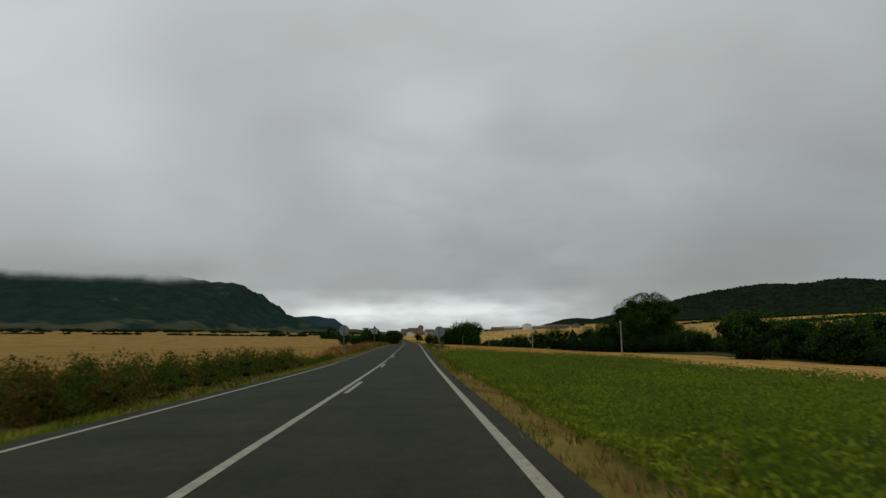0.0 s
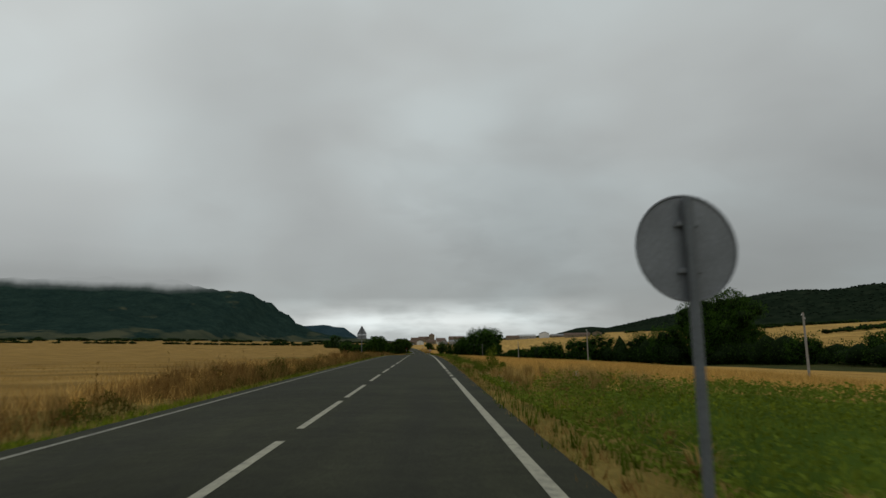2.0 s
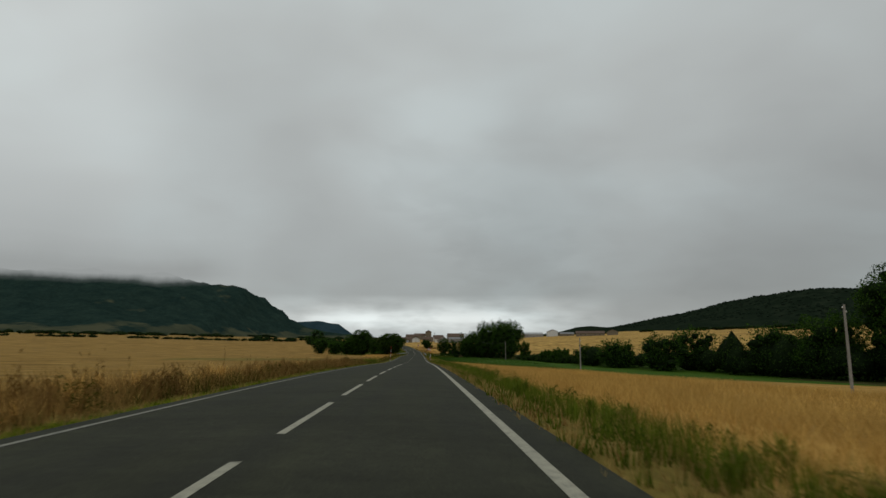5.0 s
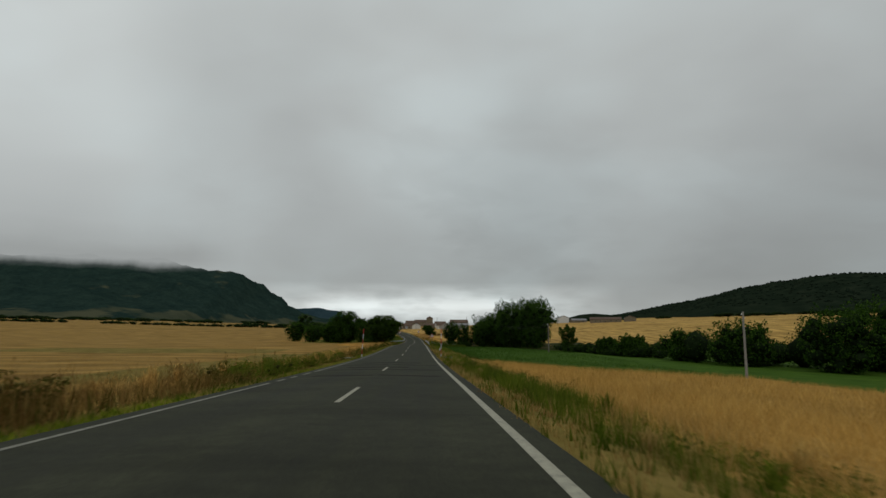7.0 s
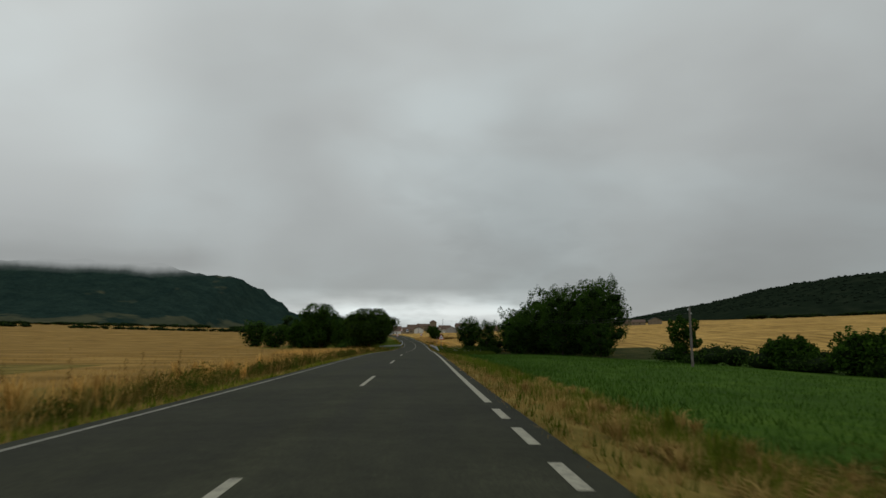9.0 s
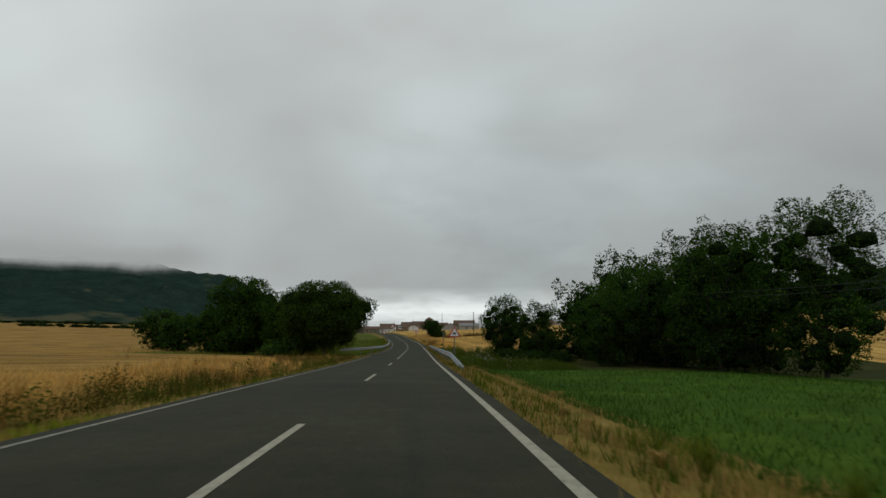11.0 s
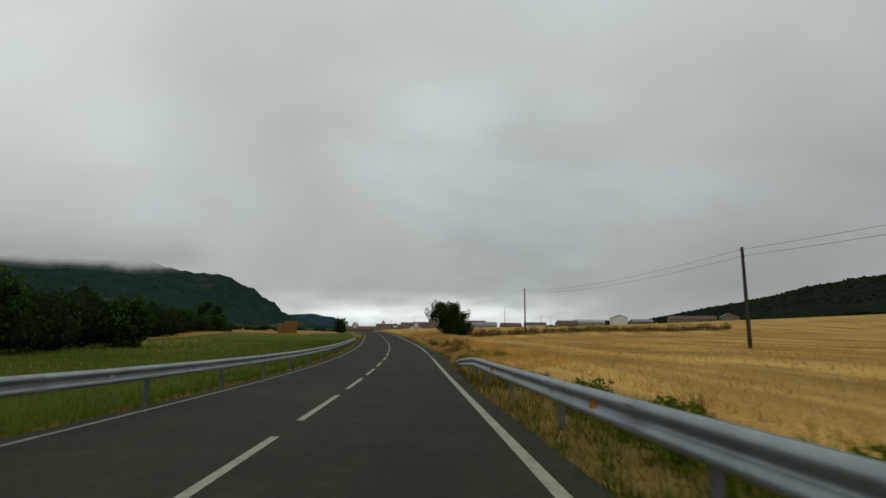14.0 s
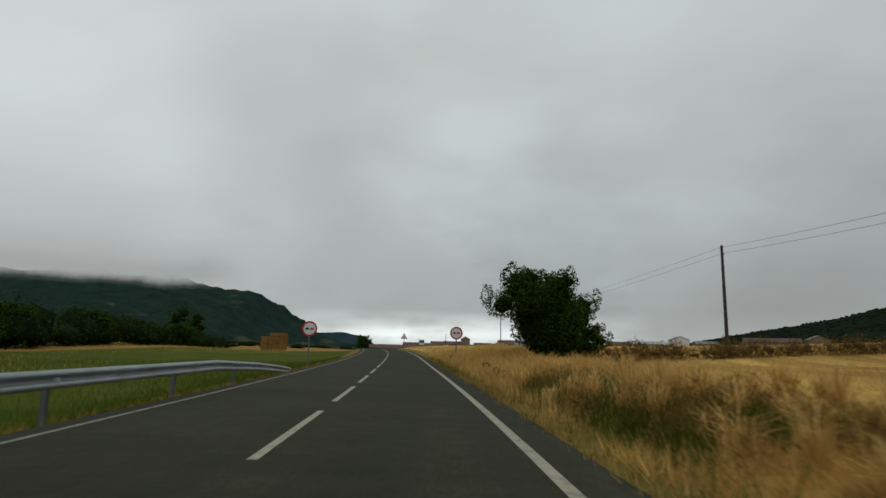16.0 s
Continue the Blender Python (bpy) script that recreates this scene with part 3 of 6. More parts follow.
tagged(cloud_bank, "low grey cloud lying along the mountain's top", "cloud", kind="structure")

# ---- plants ----
rng = np.random.default_rng(7)
M_BARK = simple("bark", (0.055, 0.045, 0.035), 0.95, vary=0.35, scale=4, grain=30, bumpy=0.8)
M_LEAF = leafy("tree_leaves", (0.014, 0.035, 0.005), (0.031, 0.072, 0.008), (0.066, 0.130, 0.015))
M_LEAF_B = leafy("broad_leaves", (0.017, 0.036, 0.004), (0.032, 0.066, 0.007), (0.066, 0.118, 0.014))
M_LEAF_C = leafy("hedge_leaves", (0.012, 0.026, 0.004), (0.025, 0.053, 0.008), (0.050, 0.094, 0.013))


# filler for inner twigs and leaves, crown shade put into its near-black colour
M_DEEP = simple("shaded_crown_filler", (0.010, 0.018, 0.006), 0.95, spec=0.02, vary=0.5, scale=1.5, grain=14, bumpy=0.8)


def hull_points(n, blobs, r):
    """Leaf places near the outside of a whole crown, few within."""
    p, d = crown_points(n * 2, blobs, r)
    deep = np.full(len(p), 9.0)
    for c, s in blobs:
        deep = np.minimum(deep, (((p - np.array(c)) / np.array(s)) ** 2).sum(1))
    keep = np.argsort(-(deep + 0.12 * r.random(len(p))), kind="stable")[:n]
    return p[keep], d[keep]


def crown_points(n, blobs, r):
    """Leaf places on and in a set of ellipsoids (centre, radii)."""
    vol = np.array([b[1][0] * b[1][1] * b[1][2] for b in blobs]) ** 0.66
    pick = r.choice(len(blobs), n, p=vol / vol.sum())
    c = np.array([b[0] for b in blobs])[pick]
    s = np.array([b[1] for b in blobs])[pick]
    d = r.normal(size=(n, 3))
    d /= np.linalg.norm(d, axis=1, keepdims=True)
    lump = 1 + 0.12 * np.sin(d[:, :1] * 9 + c[:, :1]) * np.sin(d[:, 1:2] * 8 + c[:, 1:2] * 2) + 0.1 * np.sin(d[:, 2:] * 13 + c[:, 2:])
    rad = (0.66 + 0.38 * r.random((n, 1)) ** 0.8) * lump
    return c + d * s * rad, d


def leaves(p, d, size, r, wide=0.55, rise=0.0):
    """A small bent leaf (two triangles) at each place, facing outward at random."""
    n = len(p)
    a = d + r.normal(scale=0.75, size=(n, 3))
    a /= np.linalg.norm(a, axis=1, keepdims=True)
    t = np.cross(a, r.normal(size=(n, 3)))
    t /= np.linalg.norm(t, axis=1, keepdims=True) + 1e-9
    if rise:
        t[:, 2] = np.abs(t[:, 2]) + rise
        t /= np.linalg.norm(t, axis=1, keepdims=True)
    b = np.cross(a, t)
    b /= np.linalg.norm(b, axis=1, keepdims=True) + 1e-9
    s = size * (0.6 + 0.8 * r.random((n, 1)))
    v = np.stack([p - t * s, p + b * s * wide + a * s * .15, p + t * s, p - b * s * wide + a * s * .15], 1).reshape(-1, 3)
    i = np.arange(n) * 4
    return v, np.concatenate([np.stack([i, i + 1, i + 2], -1), np.stack([i, i + 2, i + 3], -1)])


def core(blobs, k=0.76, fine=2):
    """Jagged dark filler masses for the inside of a crown or clump."""
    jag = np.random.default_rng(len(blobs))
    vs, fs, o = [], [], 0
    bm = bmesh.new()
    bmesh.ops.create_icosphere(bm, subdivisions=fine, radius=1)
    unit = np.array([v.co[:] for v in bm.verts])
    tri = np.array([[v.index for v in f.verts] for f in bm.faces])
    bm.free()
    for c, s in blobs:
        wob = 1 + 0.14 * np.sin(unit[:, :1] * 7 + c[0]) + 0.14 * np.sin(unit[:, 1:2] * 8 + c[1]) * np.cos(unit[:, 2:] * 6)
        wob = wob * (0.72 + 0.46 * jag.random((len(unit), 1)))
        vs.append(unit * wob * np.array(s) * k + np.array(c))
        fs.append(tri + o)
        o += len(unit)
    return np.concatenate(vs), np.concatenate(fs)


def limb(bm, a, b, ra, rb, n=7):
    a, b = Vector(a), Vector(b)
    q = (b - a).to_track_quat("Z", "Y").to_matrix().to_4x4()
    mid = []
    for k, (pt, rad) in enumerate(((a, ra), (a.lerp(b, .5) + Vector((rng.normal() * ra, rng.normal() * ra, 0)) * .8, (ra + rb) / 2), (b, rb))):
        mid.append([bm.verts.new(pt + q.to_3x3() @ Vector((rad * math.cos(2 * math.pi * i / n), rad * math.sin(2 * math.pi * i / n), 0))) for i in range(n)])
    for lo, hi in zip(mid, mid[1:]):
        for i in range(n):
            bm.faces.new((lo[i], lo[(i + 1) % n], hi[(i + 1) % n], hi[i]))


def tree(x, y, h, rad, label, seed, trunk=0.16, nleaf=5000, leaf=0.16, mat=None, nblob=14, squash=1.0, low=0.22, name="tree", group="", sink=0.1, upright=0.0, category="tree", sprigs=2, shoots=0, shoot=0.9, lean=0.0, fine=1, lump=1.0):
    """A broadleaf tree: trunk with limbs, and a crown of clumps."""
    r = np.random.default_rng(seed)
    ob = thing(name, x, y, gz(x, y) - sink, label, category, group)
    bm = bmesh.new()
    limb(bm, (0, 0, 0), (r.normal() * .1, r.normal() * .1, h * 0.3), trunk * 1.25, trunk)
    blobs = []
    for k in range(nblob):
        f = (k + 0.5) / nblob
        zz = h * (low + (0.92 - low) * f)
        # widest a little below the middle
        prof = math.sin(math.pi * min(1, max(0.05, (zz / h - low * 0.55) / (1.04 - low * 0.55)))) ** (0.55 + upright)
        ang = k * 2.4 + r.random() * 0.8
        out = rad * prof * (0.30 + 0.42 * r.random() + (1 - lump) * (0.9 * r.random() - 0.25))
        c = (out * math.cos(ang) + lean * (zz - .4 * h), out * math.sin(ang), zz)
        s = rad * (0.36 + 0.24 * r.random()) * (0.55 + 0.45 * prof) * lump
        s = min(s, max(0.3, (h - zz) * 0.95))
        blobs.append((c, (s, s, s * 0.78 * squash)))
        for j in range(sprigs):
            # sprigs that break the outline
            e = ang + r.normal() * .9
            q = (c[0] + s * .95 * math.cos(e), c[1] + s * .95 * math.sin(e), zz + s * (.2 + .7 * r.random()))
            g = rad * (0.07 + 0.08 * r.random())
            blobs.append((q, (g, g, g * (1.2 + .8 * r.random()))))
        if k % 2 == 0:
            limb(bm, (0, 0, h * (0.10 + 0.16 * r.random())), (c[0] * .8, c[1] * .8, c[2]), trunk * 0.55, trunk * 0.14, 5)
    # leafy shoots that stand out of the crown
    sp, sd = [], []
    big = [q for q in blobs if q[1][0] > rad * 0.2]
    for j in range(shoots):
        c, s = big[r.integers(len(big))]
        d = Vector(r.normal(size=3)).normalized()
        d.z = abs(d.z) * 0.8 + 0.1
        a = Vector(c) + Vector((d.x * s[0], d.y * s[1], d.z * s[2])) * 0.9
        g = (d + Vector((0, 0, 0.75))).normalized()
        ln = shoot * (0.4 + 0.9 * r.random())
        m = int(10 + 16 * ln)
        f = r.random((m, 1)) ** 0.8
        sp.append(np.array(a) + np.array(g) * ln * f + r.normal(size=(m, 3)) * (leaf * .7 + .10 * ln * (1 - f)))
        sd.append(np.tile(np.array(d), (m, 1)))
    for f in bm.faces:
        f.smooth = True
    part("trunk", bm, M_BARK, ob, "dark rough bark")
    p, d = hull_points(nleaf, blobs, r)
    keep = p[:, 2] > h * low * 0.35
    p, d = np.concatenate([p[keep]] + sp), np.concatenate([d[keep]] + sd)
    v, f = leaves(p, d, leaf, r)
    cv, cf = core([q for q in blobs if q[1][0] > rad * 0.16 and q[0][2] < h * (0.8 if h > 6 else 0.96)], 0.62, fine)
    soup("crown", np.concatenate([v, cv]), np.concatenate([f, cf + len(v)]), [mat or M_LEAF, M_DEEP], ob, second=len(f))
    return ob


def hedge(name, pts, h, width, label, seed, per_m=60, leaf=0.14, mat=None, gap=0.45, deep=None, holes=0.0, heart=0.76, wide=0.55, rise=0.0):
    """Uneven bushes grown together along a line."""
    r = np.random.default_rng(seed)
    blobs = []
    for (x0, y0), (x1, y1) in zip(pts, pts[1:]):
        n = max(2, int(math.hypot(x1 - x0, y1 - y0) / (width * gap)))
        for k in range(n):
            t = (k + r.random()) / n
            x, y = x0 + (x1 - x0) * t + r.normal() * width * .25, y0 + (y1 - y0) * t + r.normal() * width * .25
            if holes and noise.noise(Vector((x, y, seed)) / (width * 2.2)) * 0.8 + 0.5 < holes:
                continue
            hh = h * (0.5 + 0.6 * r.random())
            s = width * (0.35 + 0.3 * r.random())
            blobs.append(((x, y, gz(x, y) + hh * 0.42), (s, s, hh * 0.55)))
    length = sum(math.hypot(b[0] - a[0], b[1] - a[1]) for a, b in zip(pts, pts[1:]))
    p, d = crown_points(int(per_m * length), blobs, r)
    v, f = leaves(p, d, leaf, r, wide, rise)
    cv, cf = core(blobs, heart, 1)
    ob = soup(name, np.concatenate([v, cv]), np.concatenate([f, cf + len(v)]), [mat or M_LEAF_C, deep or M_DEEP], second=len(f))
    return tagged(ob, label, "hedge", kind="stuff")


# the trees by the culvert, left of the road
tree(-10.6, 399.6, 9.9, 5.8, "broad dark green walnut tree with a domed crown beside the road", 11, trunk=0.26, nleaf=52000, leaf=0.092, mat=M_LEAF_B, nblob=86, low=0.21, name="roadside_tree", sprigs=0, shoots=40, shoot=0.2, fine=2, lump=0.58)
tree(-24.2, 413.3, 11.6, 4.9, "tall dark green tree with a rounded top behind the roadside tree", 12, trunk=0.26, nleaf=20000, leaf=0.14, nblob=60, low=0.08, name="roadside_tree", sprigs=0, shoots=40, shoot=0.5, lump=0.62)
tree(-30.3, 418.9, 7.1, 4, "lower dark green tree beside the stream", 13, nleaf=7000, leaf=0.18, nblob=16, low=0.08, name="streamside_tree")
tree(-17.5, 410.1, 7.6, 4, "dense dark green tree between two taller ones", 14, nleaf=9000, leaf=0.16, nblob=16, low=0.06, name="streamside_tree")
hedge("bramble_bank", [(-17, 394.7), (-13.6, 399.6), (-12.2, 402.9), (-12.3, 407.9), (-14.6, 413.4)], 3.2, 2.4, "dark undergrowth beneath the roadside trees", 15, per_m=500, leaf=0.11, mat=M_LEAF)

# right of the road: the stream's trees and hedges
BIG = "tall dark green poplar with a ragged crown beside the stream"
tree(93.4, 241.2, 23.6, 13.2, BIG, 21, trunk=0.4, nleaf=30000, leaf=0.21, nblob=90, lump=0.55, sprigs=0, low=0.04, name="poplar_tree", upright=0.4, shoots=60, shoot=0.8, fine=2)
tree(85.4, 236.8, 16.2, 6.4, "dark green tree under a tall poplar", 22, nleaf=9000, leaf=0.20, nblob=26, low=0.06, name="streamside_tree")
tree(81.9, 254.3, 12.9, 7, "dark green tree under a tall poplar", 24, nleaf=8000, leaf=0.20, nblob=24, low=0.04, name="streamside_tree")
tree(102.8, 246.2, 12.6, 6.9, "dark green tree under a tall poplar", 23, nleaf=8000, leaf=0.20, nblob=24, low=0.05, name="streamside_tree")
SHRUB = "rounded dark green tree in the hedge along the stream"
k = 30
for x, y, h, r in ((65.1, 116.3, 9.8, 6.7), (79, 125.8, 8.8, 6.8), (89.9, 111.6, 10.2, 7.2), (71, 97.9, 8.1, 5.6), (67.1, 283.2, 10.5, 5.2), (77.2, 266.6, 11.2, 5.9), (57.9, 277.6, 8.7, 5.4), (50.5, 288.7, 6.9, 4.8),
                   (99.6, 179.2, 7.6, 5.4), (95.4, 202.8, 7.2, 5), (104.2, 161.4, 6.9, 5.3), (42.1, 315.2, 4.1, 3.2), (40.2, 324, 3.6, 2.7), (46.6, 300.8, 5.3, 3.9), (131.6, 366.9, 5.7, 3.4), (148.5, 389.1, 6.3, 3.9), (116.5, 299.7, 5.8, 3.7)):
    tree(x, y, h, r, SHRUB, k, nleaf=4000, leaf=0.19, nblob=34, lump=0.72, sprigs=1, low=0.02, name="streamside_tree", shoots=14, shoot=0.7, fine=2, group="trees along the stream")
    k += 1
tree(35.9, 340.9, 6.2, 2, "narrow dark green bush standing alone at the crop's edge", 60, nleaf=5000, leaf=0.16, nblob=12, low=0.02, name="bush", category="bush")
GROVE = "dense dark green tree in the grove by the culvert"
for x, y, h, r, n, lf in ((32.5, 368.7, 14.5, 5.4, 24000, .10), (32.8, 411.2, 14.8, 6.3, 6000, .2), (24.4, 388, 10.6, 4.5, 14000, .11), (19.4, 381.3, 7.6, 3.6, 16000, .085), (36.7, 385.8, 15.1, 5.8, 4500, .22),
                          (40, 404.6, 14.5, 6.7, 2500, .26), (27.2, 374.7, 13.2, 5.1, 22000, .10), (24.8, 381.3, 10.3, 4.1, 12000, .10), (36.7, 394.7, 14.5, 5.6, 4000, .22), (22.2, 398, 9.5, 4.3, 7500, .16)):
    tree(x, y, h, r, GROVE, k, nleaf=n, leaf=lf, nblob=40, lump=0.68, low=0.05, name="grove_tree", sprigs=1, shoots=60, shoot=0.45, group="grove by the culvert")
    k += 1
tree(11.2, 396, 7.6, 3, "small dark green tree with upright twigs behind the guard rail", 81, trunk=0.1, nleaf=19000, leaf=0.066, nblob=46, lump=0.62, low=0.0, name="small_tree", upright=0.1, sprigs=1, shoots=110, shoot=0.5, fine=2)
tree(14.8, 393.3, 6.7, 2.9, "small dark green tree beside another behind the guard rail", 82, trunk=0.1, nleaf=15000, leaf=0.07, nblob=34, lump=0.65, low=0.0, name="small_tree", sprigs=1, shoots=70, shoot=0.5)
hedge("hedge", [(70.8, 93.6), (89, 149.5), (99, 196.9), (95.9, 236.8), (81.8, 269.9), (59.9, 286.5), (50.2, 297.5)], 6.2, 6.0, "low dark green hedge along the stream", 91, per_m=130, leaf=0.19, gap=0.30)
hedge("hedge", [(97.5, 205), (93.5, 228), (84, 248), (76, 264), (68, 278)], 9.0, 8.0, "tall dark green thicket round the poplar", 98, per_m=260, leaf=0.21, gap=0.22)
hedge("hedge", [(50.2, 297.5), (41.5, 316.3), (38.8, 332.9), (36.5, 348.9)], 2.6, 4.0, "low dark green hedge at the crop's edge", 97, per_m=150, leaf=0.16)
hedge("hedge", [(89.2, 102.3), (111.3, 161.4), (123.3, 220.4), (119, 277.6), (105.8, 321.8), (79, 355.7), (53.3, 378)], 3.2, 5.0, "dark green hedge at the foot of the sloping field", 92, per_m=70, leaf=0.2)
hedge("bramble_bank", [(14.5, 400), (18, 397), (23, 390), (28, 380), (30, 372)], 3.6, 3.2, "dark undergrowth beneath the grove", 99, per_m=420, leaf=0.10, gap=0.25, heart=0.55)
hedge("bramble_bank", [(16.6, 382.5), (15, 385.8), (13.3, 388), (11, 392.4), (15.5, 395.8)], 1.5, 2.4, "dark bramble bank under the trees", 93, per_m=600, leaf=0.09)
# left of the road beyond the culvert
for x, y, h, r in ((-33.2, 448.4, 10.1, 4.8), (-29.5, 437.5, 9.7, 4.6), (-34.3, 462.7, 7.5, 4), (-26.8, 428.8, 8.9, 4.2), (-31.5, 481.5, 5.5, 3.1), (-39.8, 474.9, 6, 3.5), (-38.1, 425.5, 6.2, 4), (-46.9, 438.6, 7.8, 4.4), (-86, 670.7, 13.8, 7.2), (-72.8, 636.6, 6.6, 4.4),
                   (-55.2, 545.3, 5.9, 4), (-61.8, 576.1, 6.6, 4.4), (-49.6, 515.6, 5.5, 3.5), (-98.7, 708.1, 8.8, 5.5)):
    tree(x, y, h, r, "dark green tree in the hedge behind the meadow", k, nleaf=3600, leaf=0.18, nblob=28, lump=0.74, sprigs=0, low=0.02, name="hedge_tree", shoots=12, shoot=0.6, group="trees behind the meadow")
    k += 1
hedge("hedge", [(-29.1, 422.2), (-33.3, 446.3), (-34.3, 471.6), (-44.1, 504.6), (-55.2, 548.6), (-68.4, 609.1), (-86, 670.7), (-110.3, 774.1)], 6.6, 5.6, "long dark green hedge behind the meadow", 94, per_m=85, leaf=0.20, gap=0.30)
tree(-73.7, 994.1, 14.3, 7.2, "single round dark tree near the village", k, nleaf=3500, leaf=0.4, nblob=14, low=0.06, name="village_tree")
# the lone bush on the bank
tree(5.4, 507, 5.5, 2.8, "wind-bent dark green hawthorn bush on the dry bank", 98, trunk=0.12, nleaf=26000, leaf=0.066, nblob=44, low=0.12, lump=0.7, name="hawthorn_bush", sink=0.3, category="bush", sprigs=1, shoots=30, shoot=0.3, lean=-0.26, fine=2)
tree(7.6, 507.8, 2.2, 1.5, "low dark bush beside the hawthorn on the bank", 99, trunk=0.06, nleaf=6000, leaf=0.06, nblob=20, low=0.02, lump=0.8, name="bush", sink=0.2, category="bush", sprigs=1)
hedge("dry_bank_scrub", [(8.1, 504.6), (14.1, 507.3), (21.8, 509.5), (32.8, 511.7), (52.6, 515)], 1.15, 1.5, "low brown scrub along the slope of the bank", 96, gap=0.25, per_m=480, leaf=0.10, heart=0.34, wide=0.16, rise=0.5,
      deep=simple("brown_stems", (0.11, 0.068, 0.024), 0.95, vary=0.4, scale=4, grain=30, bumpy=0.6), mat=leafy("brown_scrub", (0.06, 0.04, 0.012), (0.16, 0.095, 0.026), (0.28, 0.175, 0.05)))
# far hedgerows over the plain
FAR = "distant dark line of trees and bushes between fields"
for n, (pts, h, wd) in enumerate((([(-463.2, 774.1), (-329.9, 840.1), (-220, 884.1), (-132, 928.1)], 6, 14), ([(-990, 884.1), (-715, 994.1), (-462, 1060.1), (-286, 1115.1)], 8, 22), ([(-746.6, 708.1), (-573.7, 763.1), (-473.4, 796.1)], 5, 12),
                                  ([(-88, 1104.1), (-44, 1087.6), (-11, 1104.1)], 7, 14), ([(-253, 994.1), (-132, 1027.1), (-66, 1038.1)], 9, 18), ([(77, 999.6), (121, 1010.6), (198, 1021.6), (330, 999.6)], 6, 14),
                                  ([(258.6, 576.1), (335.7, 620.1), (458.4, 664.1), (601.4, 708.1)], 5, 16), ([(212, 366.9), (285.4, 413.4), (358.6, 466)], 4, 12), ([(330, 906.1), (462, 884.1), (659.8, 862.1)], 8, 26),
                                  ([(-1650, 1214.1), (-1100, 1434.1), (-550, 1489.1), (-110, 1544.1)], 12, 40))):
    hedge("distant_hedgerow", pts, h * .65, wd * .7, FAR, 120 + n, per_m=6, leaf=0.6, gap=0.30, holes=0.40)

# ---- poles and wires ----
M_WOOD = simple("weathered_pole_wood", (0.16, 0.14, 0.12), 0.9, vary=0.3, scale=2, grain=40, bumpy=0.4)
M_POLE = simple("grey_pole_wood", (0.25, 0.24, 0.22), 0.9, vary=0.2, scale=2, grain=40)
M_CONCRETE = simple("pale_concrete", (0.42, 0.41, 0.38), 0.9, vary=0.18, scale=2, grain=40)
M_CONCRETE_DARK = simple("stained_concrete", (0.085, 0.080, 0.062), 0.95, vary=0.4, scale=2.5, grain=30, bumpy=0.4)
M_DARKPOLE = simple("tarred_pole_wood", (0.045, 0.040, 0.036), 0.85, vary=0.3, scale=2, grain=40)
M_STEEL = simple("galvanised_steel", (0.31, 0.345, 0.355), 0.58, 0.75, 0.5, vary=0.16, scale=1.2, grain=25, bumpy=0.05)
M_POSTGREY = simple("dull_grey_post", (0.13, 0.14, 0.145), 0.6, 0.3, 0.4, vary=0.15, scale=3, grain=30, bumpy=0.04)
M_GREYPAINT = simple("grey_sign_back", (0.19, 0.20, 0.21), 0.6, 0.2, 0.4, vary=0.15, scale=3, grain=30, bumpy=0.04)
M_WHITE = simple("white_sign_face", (0.66, 0.66, 0.65), 0.5, vary=0.06, scale=3, grain=30, bumpy=0.02)
M_RED = simple("red_sign_face", (0.42, 0.028, 0.030), 0.5, vary=0.1, scale=3, grain=30, bumpy=0.02)
M_BLACK = simple("black_paint", (0.015, 0.015, 0.016), 0.5, vary=0.2, bumpy=0.02)
M_YELLOW = simple("yellow_panel", (0.48, 0.36, 0.07), 0.6, vary=0.15)
M_ORANGE = simple("orange_reflector", (0.75, 0.20, 0.012), 0.35, vary=0.08, scale=8, grain=60, bumpy=0.02)
M_PALE = simple("pale_reflector_back", (0.42, 0.44, 0.44), 0.5, vary=0.1)
M_WIRE = simple("dull_wire", (0.04, 0.04, 0.042), 0.6, vary=0.1)
M_STRAW = field("stacked_straw", (0.160, 0.080, 0.024), (0.240, 0.124, 0.040), (0.288, 0.160, 0.056), 0.8)


def tube(bm, a, b, ra, rb=None, n=10):
    """A closed tapered tube from a to b."""
    rb = ra if rb is None else rb
    a, b = Vector(a), Vector(b)
    q = (b - a).to_track_quat("Z", "Y").to_matrix()
    rings = []
    for pt, rad in ((a, ra), (b, rb)):
        rings.append([bm.verts.new(pt + q @ Vector((rad * math.cos(2 * math.pi * i / n), rad * math.sin(2 * math.pi * i / n), 0))) for i in range(n)])
    for i in range(n):
        bm.faces.new((rings[0][i], rings[0][(i + 1) % n], rings[1][(i + 1) % n], rings[1][i]))
    bm.faces.new(rings[0][::-1])
    bm.faces.new(rings[1])
    return bm


def box(bm, x0, x1, y0, y1, z0, z1, bevel=0.0):
    before = set(bm.verts)
    bmesh.ops.create_cube(bm, size=1, matrix=Matrix.Translation(((x0 + x1) / 2, (y0 + y1) / 2, (z0 + z1) / 2)) @ Matrix.Diagonal((x1 - x0, y1 - y0, z1 - z0, 1)))
    if bevel:
        vs = [v for v in bm.verts if v not in before]
        es = {e for v in vs for e in v.link_edges}
        bmesh.ops.bevel(bm, geom=list(es), offset=bevel, segments=2, affect="EDGES", profile=0.5)
    return bm


